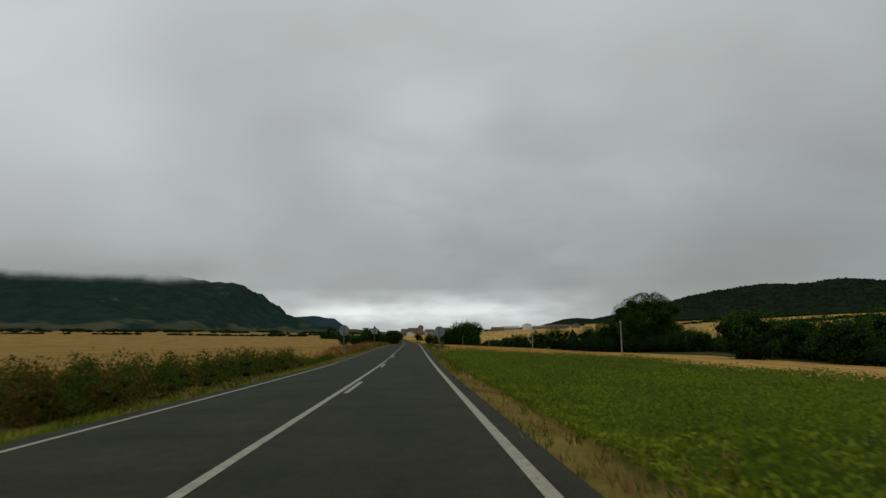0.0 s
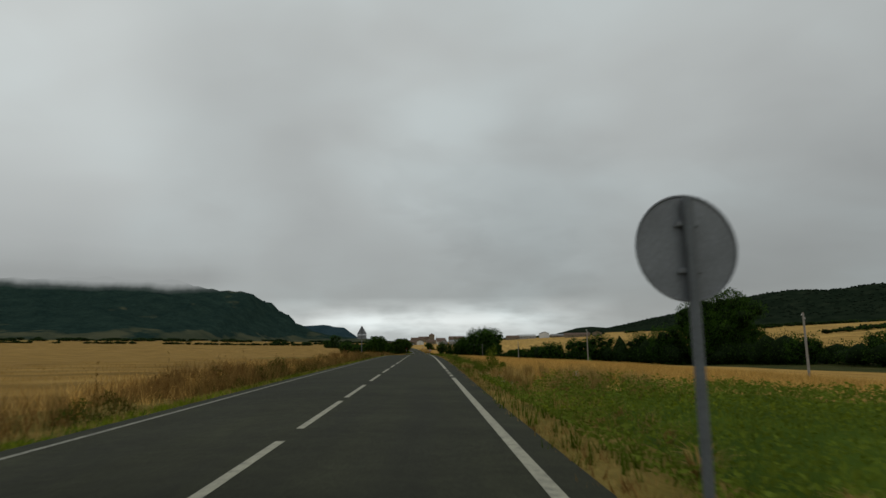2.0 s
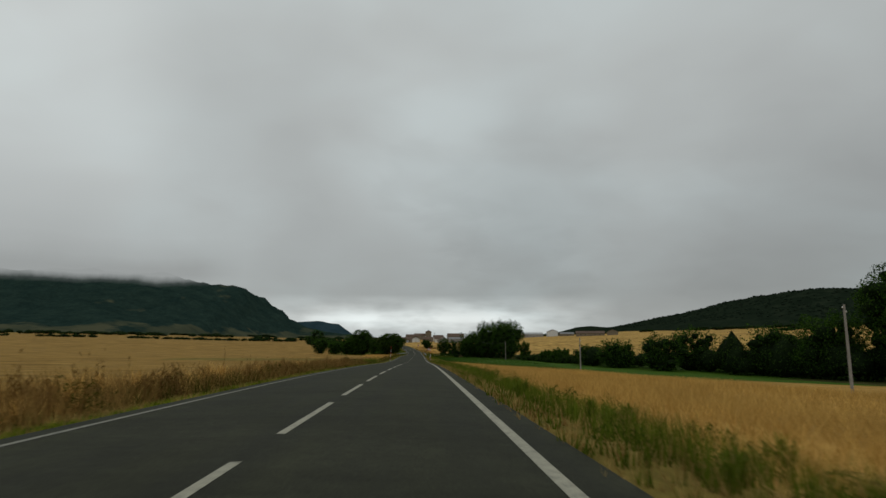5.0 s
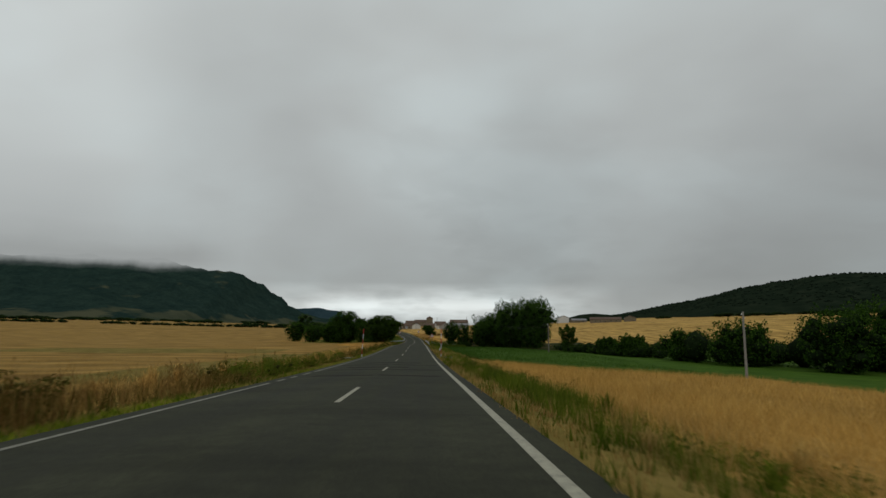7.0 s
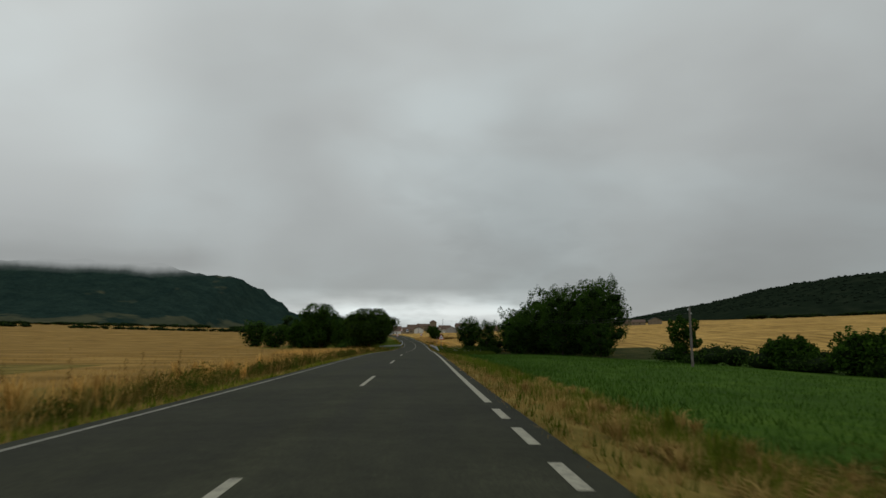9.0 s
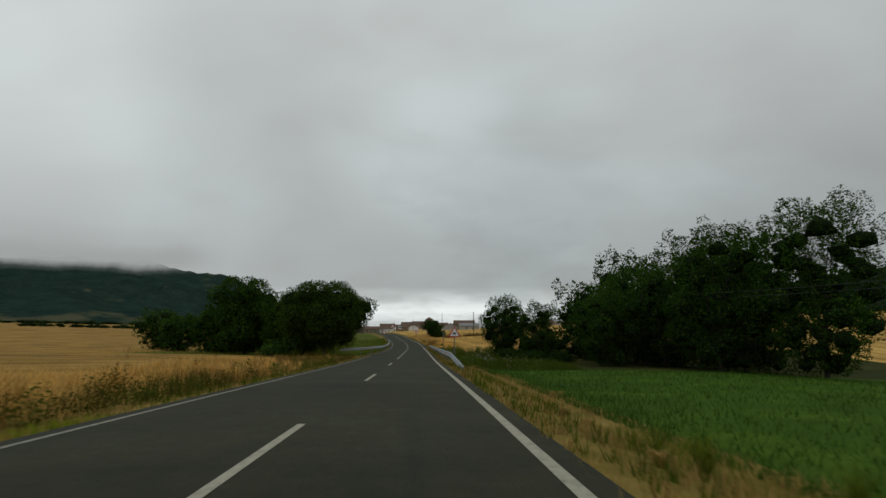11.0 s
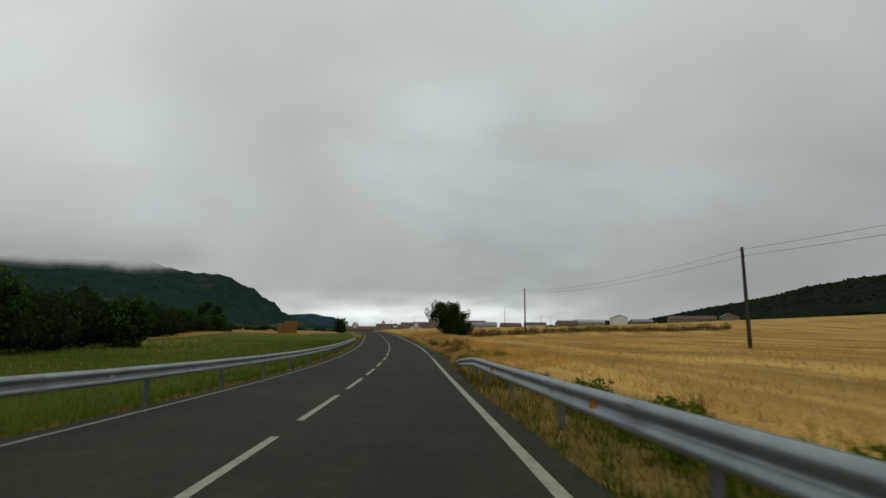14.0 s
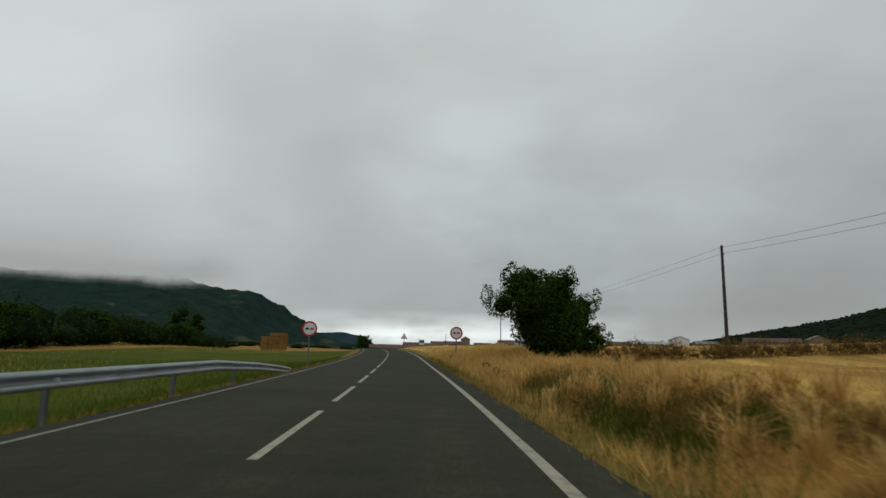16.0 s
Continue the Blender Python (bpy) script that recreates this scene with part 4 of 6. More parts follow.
def plate(outline, y0, y1):
    """A flat plate with the given outline in x and z."""
    bm = bmesh.new()
    a = [bm.verts.new((x, y0, z)) for x, z in outline]
    b = [bm.verts.new((x, y1, z)) for x, z in outline]
    n = len(outline)
    bm.faces.new(a)
    bm.faces.new(b[::-1])
    for i in range(n):
        bm.faces.new((a[(i + 1) % n], a[i], b[i], b[(i + 1) % n]))
    bmesh.ops.recalc_face_normals(bm, faces=bm.faces)
    return bm


def disc(rad, n=40, cx=0.0, cz=0.0):
    return [(cx + rad * math.cos(2 * math.pi * i / n), cz + rad * math.sin(2 * math.pi * i / n)) for i in range(n)]


def tri(side, cz, corner=0.07, inset=0.0):
    """A triangle, point up, with rounded corners; cz is the middle's height."""
    r0 = (side - inset * 3.46) / math.sqrt(3)
    out = []
    for k in range(3):
        ang = math.pi / 2 + k * 2 * math.pi / 3
        c = (math.cos(ang) * (r0 - 2 * corner), math.sin(ang) * (r0 - 2 * corner))
        for j in range(-3, 4):
            a = ang + j * (math.pi / 3) / 3
            out.append((c[0] + corner * math.cos(a), cz + c[1] + corner * math.sin(a)))
    return out


def utility_pole(x, y, h, label, mat, lean=0.0, sink=0.35):
    ob = thing("utility_pole", x, y, gz(x, y) - sink, label, "utility pole", "poles of the power line")
    part("post", tube(bmesh.new(), (0, 0, 0), (lean, 0, h + sink), 0.13, 0.085), mat, ob)
    for dx, dz in ((-.14, -.25), (.14, -.6)):
        bm = tube(bmesh.new(), (lean, 0, h + sink + dz), (lean + dx, 0, h + sink + dz), 0.015, n=6)
        tube(bm, (lean + dx, 0, h + sink + dz - .03), (lean + dx, 0, h + sink + dz + .1), 0.05, 0.03)
        part("insulator", bm, M_WHITE, ob, "small white insulator")
    return (x + lean, y, gz(x, y) + h - .04)


GREY_POLE = "slender pale grey utility pole standing in a field"
DARK_POLE = "dark wooden utility pole beside the dry field"
tops = [utility_pole(46, 36, 6.0, GREY_POLE, M_POLE)]
for x, y, top, mat, lab in ((38.4, 109.4, 4.18, M_POLE, GREY_POLE), (36.7, 184.0, 4.91, M_POLE, GREY_POLE), (32.1, 253.1, 3.18, M_POLE, GREY_POLE), (26.3, 316.3, 3.13, M_WOOD, GREY_POLE),
                            (23.8, 383.6, 4.49, M_DARKPOLE, DARK_POLE), (20.3, 448, 5.17, M_DARKPOLE, DARK_POLE), (17.6, 511.6, 8.13, M_DARKPOLE, DARK_POLE), (12.5, 635.5, 12.97, M_DARKPOLE, DARK_POLE)):
    tops.append(utility_pole(x, y, top - gz(x, y), lab, mat, lean=-0.12 if y > 430 and y < 465 else 0.0))


def wire(a, b, sag, name="power_cable"):
    a, b = Vector(a), Vector(b)
    bm = bmesh.new()
    pts = [a.lerp(b, i / 24) - Vector((0, 0, 4 * sag * (i / 24) * (1 - i / 24))) for i in range(25)]
    for p, q in zip(pts, pts[1:]):
        tube(bm, p, q, 0.009, n=4)
    return tagged(part(name, bm, M_WIRE), "thin dark cable strung between poles", "cable", "cables of the power line")


for a, b in zip(tops[4:], tops[5:]):
    for dx, dz in ((-.14, -.12), (.14, -.47)):
        wire((a[0] + dx, a[1], a[2] + dz), (b[0] + dx, b[1], b[2] + dz), 0.8)
for x, y, h in ((-3.3, 774.1, 8.8), (36.1, 675.1, 9.3), (68.4, 763.1, 8.8), (-19.8, 840.1, 8.8), (99, 884.1, 9.3)):
    utility_pole(x, y, h, "thin dark pole among the village houses", M_DARKPOLE)


# ---- traffic signs ----
def sign_post(ob, base, top, r=0.045, y=0.06):
    part("post", tube(bmesh.new(), (0, y, base), (0, y, top), r), M_POSTGREY, ob, "dull grey steel post")


def clamps(ob, zs, y=0.02):
    for z in zs:
        part("bracket", box(bmesh.new(), -.10, .10, y - .012, y + .04, z - .02, z + .02, 0.006), M_GREYPAINT, ob)


def round_sign_back(x, y, zc, turn, label):
    z0 = gz(x, y) - 0.3
    ob = thing("round_road_sign", x, y, z0, label, "road sign", "", turn)
    cz = zc - z0
    sign_post(ob, 0, cz + .42, y=-0.06)
    part("panel", plate(disc(0.45, cz=cz), 0.0, 0.02), M_GREYPAINT, ob, "plain grey back of the sign")
    bm = bmesh.new()
    for i in range(40):
        a, b = 2 * math.pi * i / 40, 2 * math.pi * (i + 1) / 40
        tube(bm, (.45 * math.cos(a), .0, cz + .45 * math.sin(a)), (.45 * math.cos(b), .0, cz + .45 * math.sin(b)), 0.012, n=5)
    part("rim", bm, M_GREYPAINT, ob)
    clamps(ob, (cz - .2, cz + .2), -0.03)
    return ob


round_sign_back(4.2, 55.3, 1.92, 6, "round road sign on a steel post, its grey back showing")
round_sign_back(-4.12, 55.2, 2.12, -14, "round road sign leaning a little, its grey back showing")


def triangle_sign(x, y, apex, side, turn, label, face, name="triangular_road_sign", panel=False):
    z0 = gz(x, y) - 0.35
    ob = thing(name, x, y, z0, label, "road sign", "", turn)
    rr = side / math.sqrt(3)
    cz = apex - z0 - rr
    back = 1 if face else -1
    sign_post(ob, 0, apex - z0 - .1, 0.05, y=0.07 * back)
    part("panel", plate(tri(side, cz), 0.0, 0.02), M_GREYPAINT, ob, "grey sheet-metal panel")
    if face:
        part("border", plate(tri(side, cz), -0.006, -0.001), M_RED, ob, "red border")
        part("field", plate(tri(side, cz, 0.05, 0.10), -0.012, -0.007), M_WHITE, ob, "white field")
        # the pictogram, as plain bars
        bm = plate([(-.17, cz - .06), (-.19, cz + .06), (-.12, cz + .10), (.16, cz + .08), (.17, cz - .05)], -0.017, -0.013)
        for dx in (-.15, -.09, .09, .14):
            box(bm, dx - .018, dx + .018, -.017, -.013, cz - .17, cz - .05)
        part("pictogram", bm, M_BLACK, ob, "plain dark shape")
    else:
        part("red_edge", plate(tri(side + .02, cz), 0.021, 0.026), M_RED, ob, "red front seen at the edge")
    if panel:
        part("plate", box(bmesh.new(), -.62, .62, 0.0, 0.025, cz - rr * .5 - .58, cz - rr * .5 - .05, 0.006), M_GREYPAINT, ob, "grey rectangular plate")
        clamps(ob, (cz - rr * .5 - .45, cz - rr * .5 - .2), -0.03)
    clamps(ob, (cz - .15, cz + .25), -0.03 if not face else 0.03)
    return ob


triangle_sign(-6.48, 135.0, 4.36, 1.4, -4, "triangular sign with a plate below, seen from its grey back", False, panel=True)
cow = triangle_sign(4.84, 387.3, 1.31, 1.32, 4, "triangular warning sign with red border and dark pictogram behind the rail", True, "warning_sign")
part("small_plate", box(bmesh.new(), -.03, .40, 0.0, 0.02, 0.28, 0.66, 0.005), M_YELLOW, cow, "faded yellow plate")
triangle_sign(4.35, 404.2, 0.98, 1.32, -90.5, "triangular sign turned edge-on behind the rail, grey back", False)


def no_overtaking(x, y, zc, turn, label):
    z0 = gz(x, y) - 0.3
    ob = thing("no_overtaking_sign", x, y, z0, label, "road sign", "pair of no-overtaking signs", turn)
    cz = zc - z0
    sign_post(ob, 0, cz + .4, y=0.06)
    part("panel", plate(disc(0.49, cz=cz), 0.0, 0.02), M_GREYPAINT, ob, "grey sheet-metal panel")
    part("border", plate(disc(0.49, cz=cz), -0.006, -0.001), M_RED, ob, "red border")
    part("field", plate(disc(0.38, cz=cz), -0.012, -0.007), M_WHITE, ob, "white field")
    for dx, m, lab in ((-.15, M_BLACK, "dark car shape"), (.15, M_RED, "red car shape")):
        o = [(dx - .12, cz - .06), (dx - .12, cz + .01), (dx - .08, cz + .02), (dx - .05, cz + .075), (dx + .05, cz + .075), (dx + .08, cz + .02), (dx + .12, cz + .01), (dx + .12, cz - .06)]
        part("pictogram", plate(o, -0.018, -0.013), M_BLACK if dx < 0 else M_RED, ob, lab)
    clamps(ob, (cz - .2, cz + .2), 0.03)


no_overtaking(0.14, 519.1, 2.30, 6, "round red-bordered no-overtaking sign on the dry bank")
no_overtaking(-9.37, 510.9, 1.99, 6, "round red-bordered no-overtaking sign at the meadow's edge")
triangle_sign(-11.6, 620.1, 6.81, 1.65, 12, "distant triangular warning sign with red border before the village", True, "warning_sign")
far_sign = thing("village_sign", -9.5, 664, gz(-9.5, 664) - .3, "distant rectangular blue and white sign before the village", "road sign")
sign_post(far_sign, 0, 2.6, 0.05)
part("panel", box(bmesh.new(), -.8, .8, 0, .04, 1.5, 3.0, 0.01), M_WHITE, far_sign)
part("band", box(bmesh.new(), -.7, .7, -.008, -.002, 2.0, 2.8), simple("blue_sign_face", (0.03, 0.10, 0.22), 0.5), far_sign, "blue band")


# ---- snow poles and marker posts ----
def snow_pole(x, y, top, label, lean):
    z0 = gz(x, y) - 0.15
    ob = thing("snow_pole", x, y, z0, label, "snow pole", "pair of snow poles")
    h = top - z0
    n = 6
    for i in range(n):
        a, b = h * i / n, h * (i + 1) / n
        part("band", tube(bmesh.new(), (lean * a, 0, a), (lean * b, 0, b), 0.032), M_RED if (n - 1 - i) % 2 == 0 else M_WHITE, ob, "red band" if (n - 1 - i) % 2 == 0 else "white band")


SNOW = "thin red and white banded snow pole at the road's edge"
snow_pole(-4.28, 257.1, 1.48, SNOW, 0.06)
snow_pole(3.62, 258.8, 1.58, SNOW, 0.0)
marker = thing("marker_post", 3.56, 259.5, gz(3.56, 259.5) - .1, "thin dark marker post with a white reflector head", "marker post")
part("post", tube(bmesh.new(), (0, 0, 0), (-.06, 0, .85), 0.02), M_DARKPOLE, marker)
part("head", box(bmesh.new(), -.1, .0, -.03, .02, .80, 1.02, 0.01), M_WHITE, marker, "white reflector head")


# ---- loose stones and slabs by the road ----
def field_stone(name, u, y, sx, sy, sz, turn, label, seed):
    """A rough block with worn, uneven faces."""
    x = rx_(y) + u
    ob = thing(name, x, y, gz(x, y) - .06, label, "stone", "", turn)
    r = random.Random(seed)
    bm = box(bmesh.new(), -sx / 2, sx / 2, -sy / 2, sy / 2, 0, sz + .06, min(sx, sy, sz) * .18)
    for v in bm.verts:
        v.co += Vector((r.uniform(-1, 1) * sx, r.uniform(-1, 1) * sy, r.uniform(-1, 1) * sz)) * .05
    part("block", bm, M_CONCRETE, ob)


field_stone("stone_slab", -5.5, 259.8, 1.3, .5, .12, 24, "pale concrete slab lying in the grass by a snow pole", 1)
field_stone("stone_slab", 4.75, 259.8, .9, .5, .14, -16, "pale broken slab lying by a snow pole", 2)
field_stone("stone_slab", 5.9, 79.4, 1.5, .45, .16, 8, "grey concrete slab half hidden in the grass", 3)
field_stone("marker_stone", 9.3, 80.6, .26, .18, .52, 10, "small pale upright stone at the field's edge", 4)


# ---- guard rails ----
W_PROFILE = [(0.0, 0.0), (0.02, 0.004), (0.078, 0.042), (0.082, 0.088), (0.018, 0.125), (0.0, 0.14), (0.0, 0.17), (0.018, 0.185), (0.082, 0.222), (0.078, 0.268), (0.02, 0.306), (0.0, 0.31)]


def guard_rail(name, path, side, label, post_ys, scale=1.0, reflectors=(), glint=None):
    """path: rows of (x, y, ground height, height of the top); side: +1 where the road lies to the beam's left."""
    ob = thing(name, 0, 0, 0, label, "guard rail")
    p = np.array(path)
    n = len(W_PROFILE)
    # beams of one length each, lapped and bolted at their ends
    start, end, length = p[0, 1], p[-1, 1], 4.08
    for j in range(int(math.ceil((end - start) / length))):
        a, b = start + j * length - (.16 if j else 0), min(end, start + (j + 1) * length + .16)
        ys = np.linspace(a, b, 7)
        lap = .004 * (j % 2)
        xs, gs, hs = (np.interp(ys, p[:, 1], p[:, k]) for k in (0, 2, 3))
        vs, f = [], []
        for thick in (0.0, 0.012):
            for x, y, g, h in zip(xs, ys, gs, hs):
                for d, z in W_PROFILE:
                    vs.append((x - side * (d + .02 - thick + lap), y, g + h - (0.31 - z) * scale))
        m, half = len(ys), len(ys) * n
        for layer in (0, half):
            for q in range(m - 1):
                for i in range(n - 1):
                    c = layer + q * n + i
                    f.append((c, c + 1, c + n + 1, c + n))
        for q in range(m - 1):
            for i in (0, n - 1):
                c = q * n + i
                f.append((c, c + n, c + n + half, c + half))
        for q in (0, m - 1):
            for i in range(n - 1):
                c = q * n + i
                f.append((c, c + 1, c + 1 + half, c + half))
        beam = soup("beam", vs, f, M_STEEL, ob, label="corrugated galvanised beam")
        if b < end:
            x, g, h = (float(np.interp(b - .16, p[:, 1], p[:, k])) for k in (0, 2, 3))
            for z in (.265, .155, .045):
                dd = float(np.interp(z, [q[1] for q in W_PROFILE], [q[0] for q in W_PROFILE])) + .02
                part("bolt", tube(bmesh.new(), (x - side * dd, b - .16, g + h - (.31 - z) * scale), (x - side * (dd + .02), b - .16, g + h - (.31 - z) * scale), .016, n=8), M_STEEL, beam)
    for y in post_ys:
        x, g, h = (float(np.interp(y, p[:, 1], p[:, k])) for k in (0, 2, 3))
        if h < 0.4:
            continue
        px_ = x + side * 0.10
        low = gz(px_, y) - 0.4
        bm = bmesh.new()
        o = [(-.05, -.03), (.05, -.03), (.05, -.022), (-.042, -.022), (-.042, .022), (.05, .022), (.05, .03), (-.05, .03)]
        lo = [bm.verts.new((px_ + a, y + b, low)) for a, b in o]
        hi = [bm.verts.new((px_ + a, y + b, g + h - .04)) for a, b in o]
        for i in range(8):
            bm.faces.new((lo[i], lo[(i + 1) % 8], hi[(i + 1) % 8], hi[i]))
        bm.faces.new(hi)
        post = part("post", bm, M_POSTGREY, ob)
        part("spacer", box(bmesh.new(), min(x, px_) - .02, max(x, px_), y - .06, y + .06, g + h - .25 * scale, g + h - .08 * scale), M_STEEL, post)
    for y in reflectors:
        x, g, h = (float(np.interp(y, p[:, 1], p[:, k])) for k in (0, 2, 3))
        bm = bmesh.new()
        z = g + h - .17 * scale
        v = [bm.verts.new(c) for c in ((x - side * .03, y - .05, z - .06), (x - side * .03, y + .05, z - .06), (x - side * .03, y + .05, z + .06), (x - side * .03, y - .05, z + .06),
                                       (x - side * .11, y, z - .045), (x - side * .11, y, z + .045))]
        for q in ((0, 4, 5, 3), (1, 2, 5, 4), (0, 1, 4), (3, 5, 2), (0, 3, 2, 1)):
            bm.faces.new([v[i] for i in q])
        part("reflector", bm, glint or M_ORANGE, ob, "small pale reflector" if glint else "small orange reflector")
    return ob


def rail_row(u, y, h):
    return (rx_(y) + u, y, rz_(y) - .06, h)


guard_rail("guard_rail", [rail_row(4.45, 357.3, 0.02), rail_row(4.35, 362.4, .38)] + [rail_row(4.25, y, .72) for y in (369, 378, 389, 400, 411, 422, 431, 437)] + [rail_row(4.3, 444.1, .42), rail_row(4.45, 451.2, -0.05)],
           1, "galvanised steel guard rail with orange reflectors along the road", [361.5, 367.0] + [372.4 + 5.57 * i for i in range(12)] + [437.1, 440.6], 1.22, (375.5, 386.2, 397.9, 409.2, 420.0, 430.95))
guard_rail("guard_rail", [(-8.49, 397.4, -1.87, 0.70), (-6.79, 402.9, -1.87, 0.74), (-5.59, 407.9, -1.85, 0.76), (-5.00, 414.5, -1.86, 0.78)] + [rail_row(-4.05, y, .78) for y in range(424, 484, 6)] + [rail_row(-4.08, 489.2, .72), rail_row(-4.15, 494.7, .5), rail_row(-4.3, 500.2, .2), rail_row(-4.4, 502.9, .02)],
           -1, "galvanised steel guard rail curving in beside the meadow", [437.1 + 5.45 * i for i in range(-6, 12)], 1.0, [412.9 + 11.3 * i for i in range(7)], M_PALE)
culvert = thing("culvert_headwall", rx_(453) + 5.2, 453.0, gz(rx_(453) + 5.2, 453.0) - .2, "weathered concrete culvert headwall in the dry grass", "culvert")
bm = box(bmesh.new(), -.45, .45, -.2, .35, 0, .46, 0.03)
part("wall", bm, M_CONCRETE_DARK, culvert)
# no hole is cut: a solid black disc gives the pipe's inner shade as colour
part("opening", tube(bmesh.new(), (0, -.215, .16), (0, -.19, .16), 0.14, n=16), M_BLACK, culvert, "black disc standing for a dark round pipe mouth")


def parapet(u0, u1, y0, y1, top, label):
    """A low weathered concrete kerb over the culvert, cast in lengths."""
    ob = thing("culvert_parapet", rx_(y0), y0, rz_(y0), label, "parapet", "parapets of the culvert")
    r = random.Random(int(y0))
    n = 4
    step = (y1 - y0) / n
    for i in range(n):
        a = i * step
        z = rz_(y0 + a) - rz_(y0) + r.uniform(-.02, .02)
        x = rx_(y0 + a) - rx_(y0) + r.uniform(-.02, .02)
        part("concrete_length", box(bmesh.new(), u0 + x, u1 + x, a + .012, a + step - .012, z - .8, z + top, 0.025), M_CONCRETE_DARK, ob)


parapet(4.50, 4.86, 389.8, 396.4, -.15, "low weathered concrete parapet behind the guard rail")
parapet(-4.86, -4.46, 401.3, 410.8, -.13, "low weathered concrete parapet under the guard rail")


# ---- straw stack ----
def straw_stack(x, y):
    ob = thing("straw_stack", x, y, gz(x, y) - .1, "brown stack of square straw bales behind the meadow", "straw stack")
    r = random.Random(4)
    for i in range(3):
        for j in range(2):
            for k2 in range(5):
                dx, dz = i * 2.08 - 2.08 + r.uniform(-.07, .07), k2 * .88
                if k2 == 4 and i == 0:
                    continue
                part("straw_bale", box(bmesh.new(), dx - 1.02, dx + 1.02, j * 1.2 - 1.2 + r.uniform(-.05, .05), j * 1.2 - .05, dz, dz + .86, 0.06), M_STRAW, ob)


straw_stack(-44.9, 628.5)

# ---- village ----
M_ROOF = simple("brown_roof_tiles", (0.115, 0.074, 0.052), 0.85, vary=0.35, scale=0.8, grain=6)
M_ROOF_GREY = simple("grey_sheet_roof", (0.20, 0.20, 0.20), 0.7, vary=0.2, scale=0.5, grain=5)
M_ROOF_PALE = simple("pale_sheet_roof", (0.36, 0.36, 0.35), 0.7, vary=0.15, scale=0.5, grain=5)
M_WALL_STONE = simple("ochre_stone_wall", (0.180, 0.148, 0.104), 0.9, vary=0.28, scale=0.6, grain=5)
M_WALL_WHITE = simple("white_rendered_wall", (0.62, 0.62, 0.60), 0.85, vary=0.12, scale=0.6, grain=5)
M_WALL_GREY = simple("grey_rendered_wall", (0.30, 0.29, 0.27), 0.9, vary=0.2, scale=0.6, grain=5)
M_GLASS = simple("dark_window_glass", (0.02, 0.022, 0.025), 0.15, 0, 0.5, vary=0.1)
M_DOOR = simple("dark_door_wood", (0.06, 0.045, 0.035), 0.7)


def house(name, x, y, wd, dp, wall_h, roof_h, turn, wall, roof, label, windows=3, door=True, hip=False):
    wall_h, roof_h = wall_h * (1.25 if "church" not in name else 1.0), roof_h * 1.15
    z0 = min(gz(x + a, y + b) for a in (-wd / 2, wd / 2) for b in (-dp / 2, dp / 2)) - .2
    ob = thing(name, x, y, z0, label, "house" if name != "barn" else "barn", "", turn)
    bm = bmesh.new()
    w2, d2 = wd / 2, dp / 2
    pts = [(-w2, -d2, 0), (w2, -d2, 0), (w2, d2, 0), (-w2, d2, 0), (-w2, -d2, wall_h), (w2, -d2, wall_h), (w2, d2, wall_h), (-w2, d2, wall_h)]
    v = [bm.verts.new(p) for p in pts]
    for q in ((0, 1, 5, 4), (2, 3, 7, 6), (3, 2, 1, 0)):
        bm.faces.new([v[i] for i in q])
    if hip:
        bm.faces.new([v[i] for i in (1, 2, 6, 5)])
        bm.faces.new([v[i] for i in (3, 0, 4, 7)])
    else:
        g1, g2 = bm.verts.new((-w2, 0, wall_h + roof_h - .1)), bm.verts.new((w2, 0, wall_h + roof_h - .1))
        bm.faces.new((v[1], v[2], v[6], g2, v[5]))
        bm.faces.new((v[3], v[0], v[4], g1, v[7]))
    part("wall", bm, wall, ob)
    bm = bmesh.new()
    o, th = 0.4, 0.18
    rid = 0.0 if not hip else min(w2, d2)
    for s in (0, th):
        e = [bm.verts.new(p) for p in ((-w2 - o, -d2 - o, wall_h - .15 + s), (w2 + o, -d2 - o, wall_h - .15 + s), (w2 + o, d2 + o, wall_h - .15 + s), (-w2 - o, d2 + o, wall_h - .15 + s),
                                       (-w2 - o + (rid and rid + o - .05), 0, wall_h + roof_h + s), (w2 + o - (rid and rid + o - .05), 0, wall_h + roof_h + s))]
        bm.faces.new((e[0], e[1], e[5], e[4]))
        bm.faces.new((e[2], e[3], e[4], e[5]))
        if hip:
            bm.faces.new((e[1], e[2], e[5]))
            bm.faces.new((e[3], e[0], e[4]))
        if s == 0:
            first = e
    for a, b in ((0, 1), (2, 3)):
        bm.faces.new((first[a], first[b], e[b], e[a]))
    part("roof", bm, roof, ob)
    for i in range(windows):
        cx = -w2 + wd * (i + 1) / (windows + 1)
        if door and i == windows // 2:
            part("door", box(bmesh.new(), cx - .6, cx + .6, -d2 - .04, -d2 + .05, 0.1, 2.3), M_DOOR, ob)
            continue
        part("window", box(bmesh.new(), cx - .5, cx + .5, -d2 - .03, -d2 + .05, wall_h * .45, wall_h * .45 + 1.1), M_GLASS, ob)
    return ob


house("barn", 151.8, 972.1, 25.3, 13.2, 3.7, 2, 0, M_WALL_GREY, M_ROOF_PALE, "long low farm shed with a pale sheet roof", 5)
house("barn", 129.8, 963.3, 17.6, 12.1, 3.3, 2.4, 8, M_WALL_STONE, M_ROOF, "low stone barn with a brown tiled roof", 3)
house("house", 176, 963.3, 9.9, 13.2, 5.5, 2.2, 90, M_WALL_WHITE, M_ROOF_GREY, "white gabled farm building at the field's edge", 2)
house("barn", 192.5, 952.3, 17.6, 11, 2.6, 1.8, 0, M_WALL_STONE, M_ROOF_GREY, "low ochre shed beside a white building", 3)
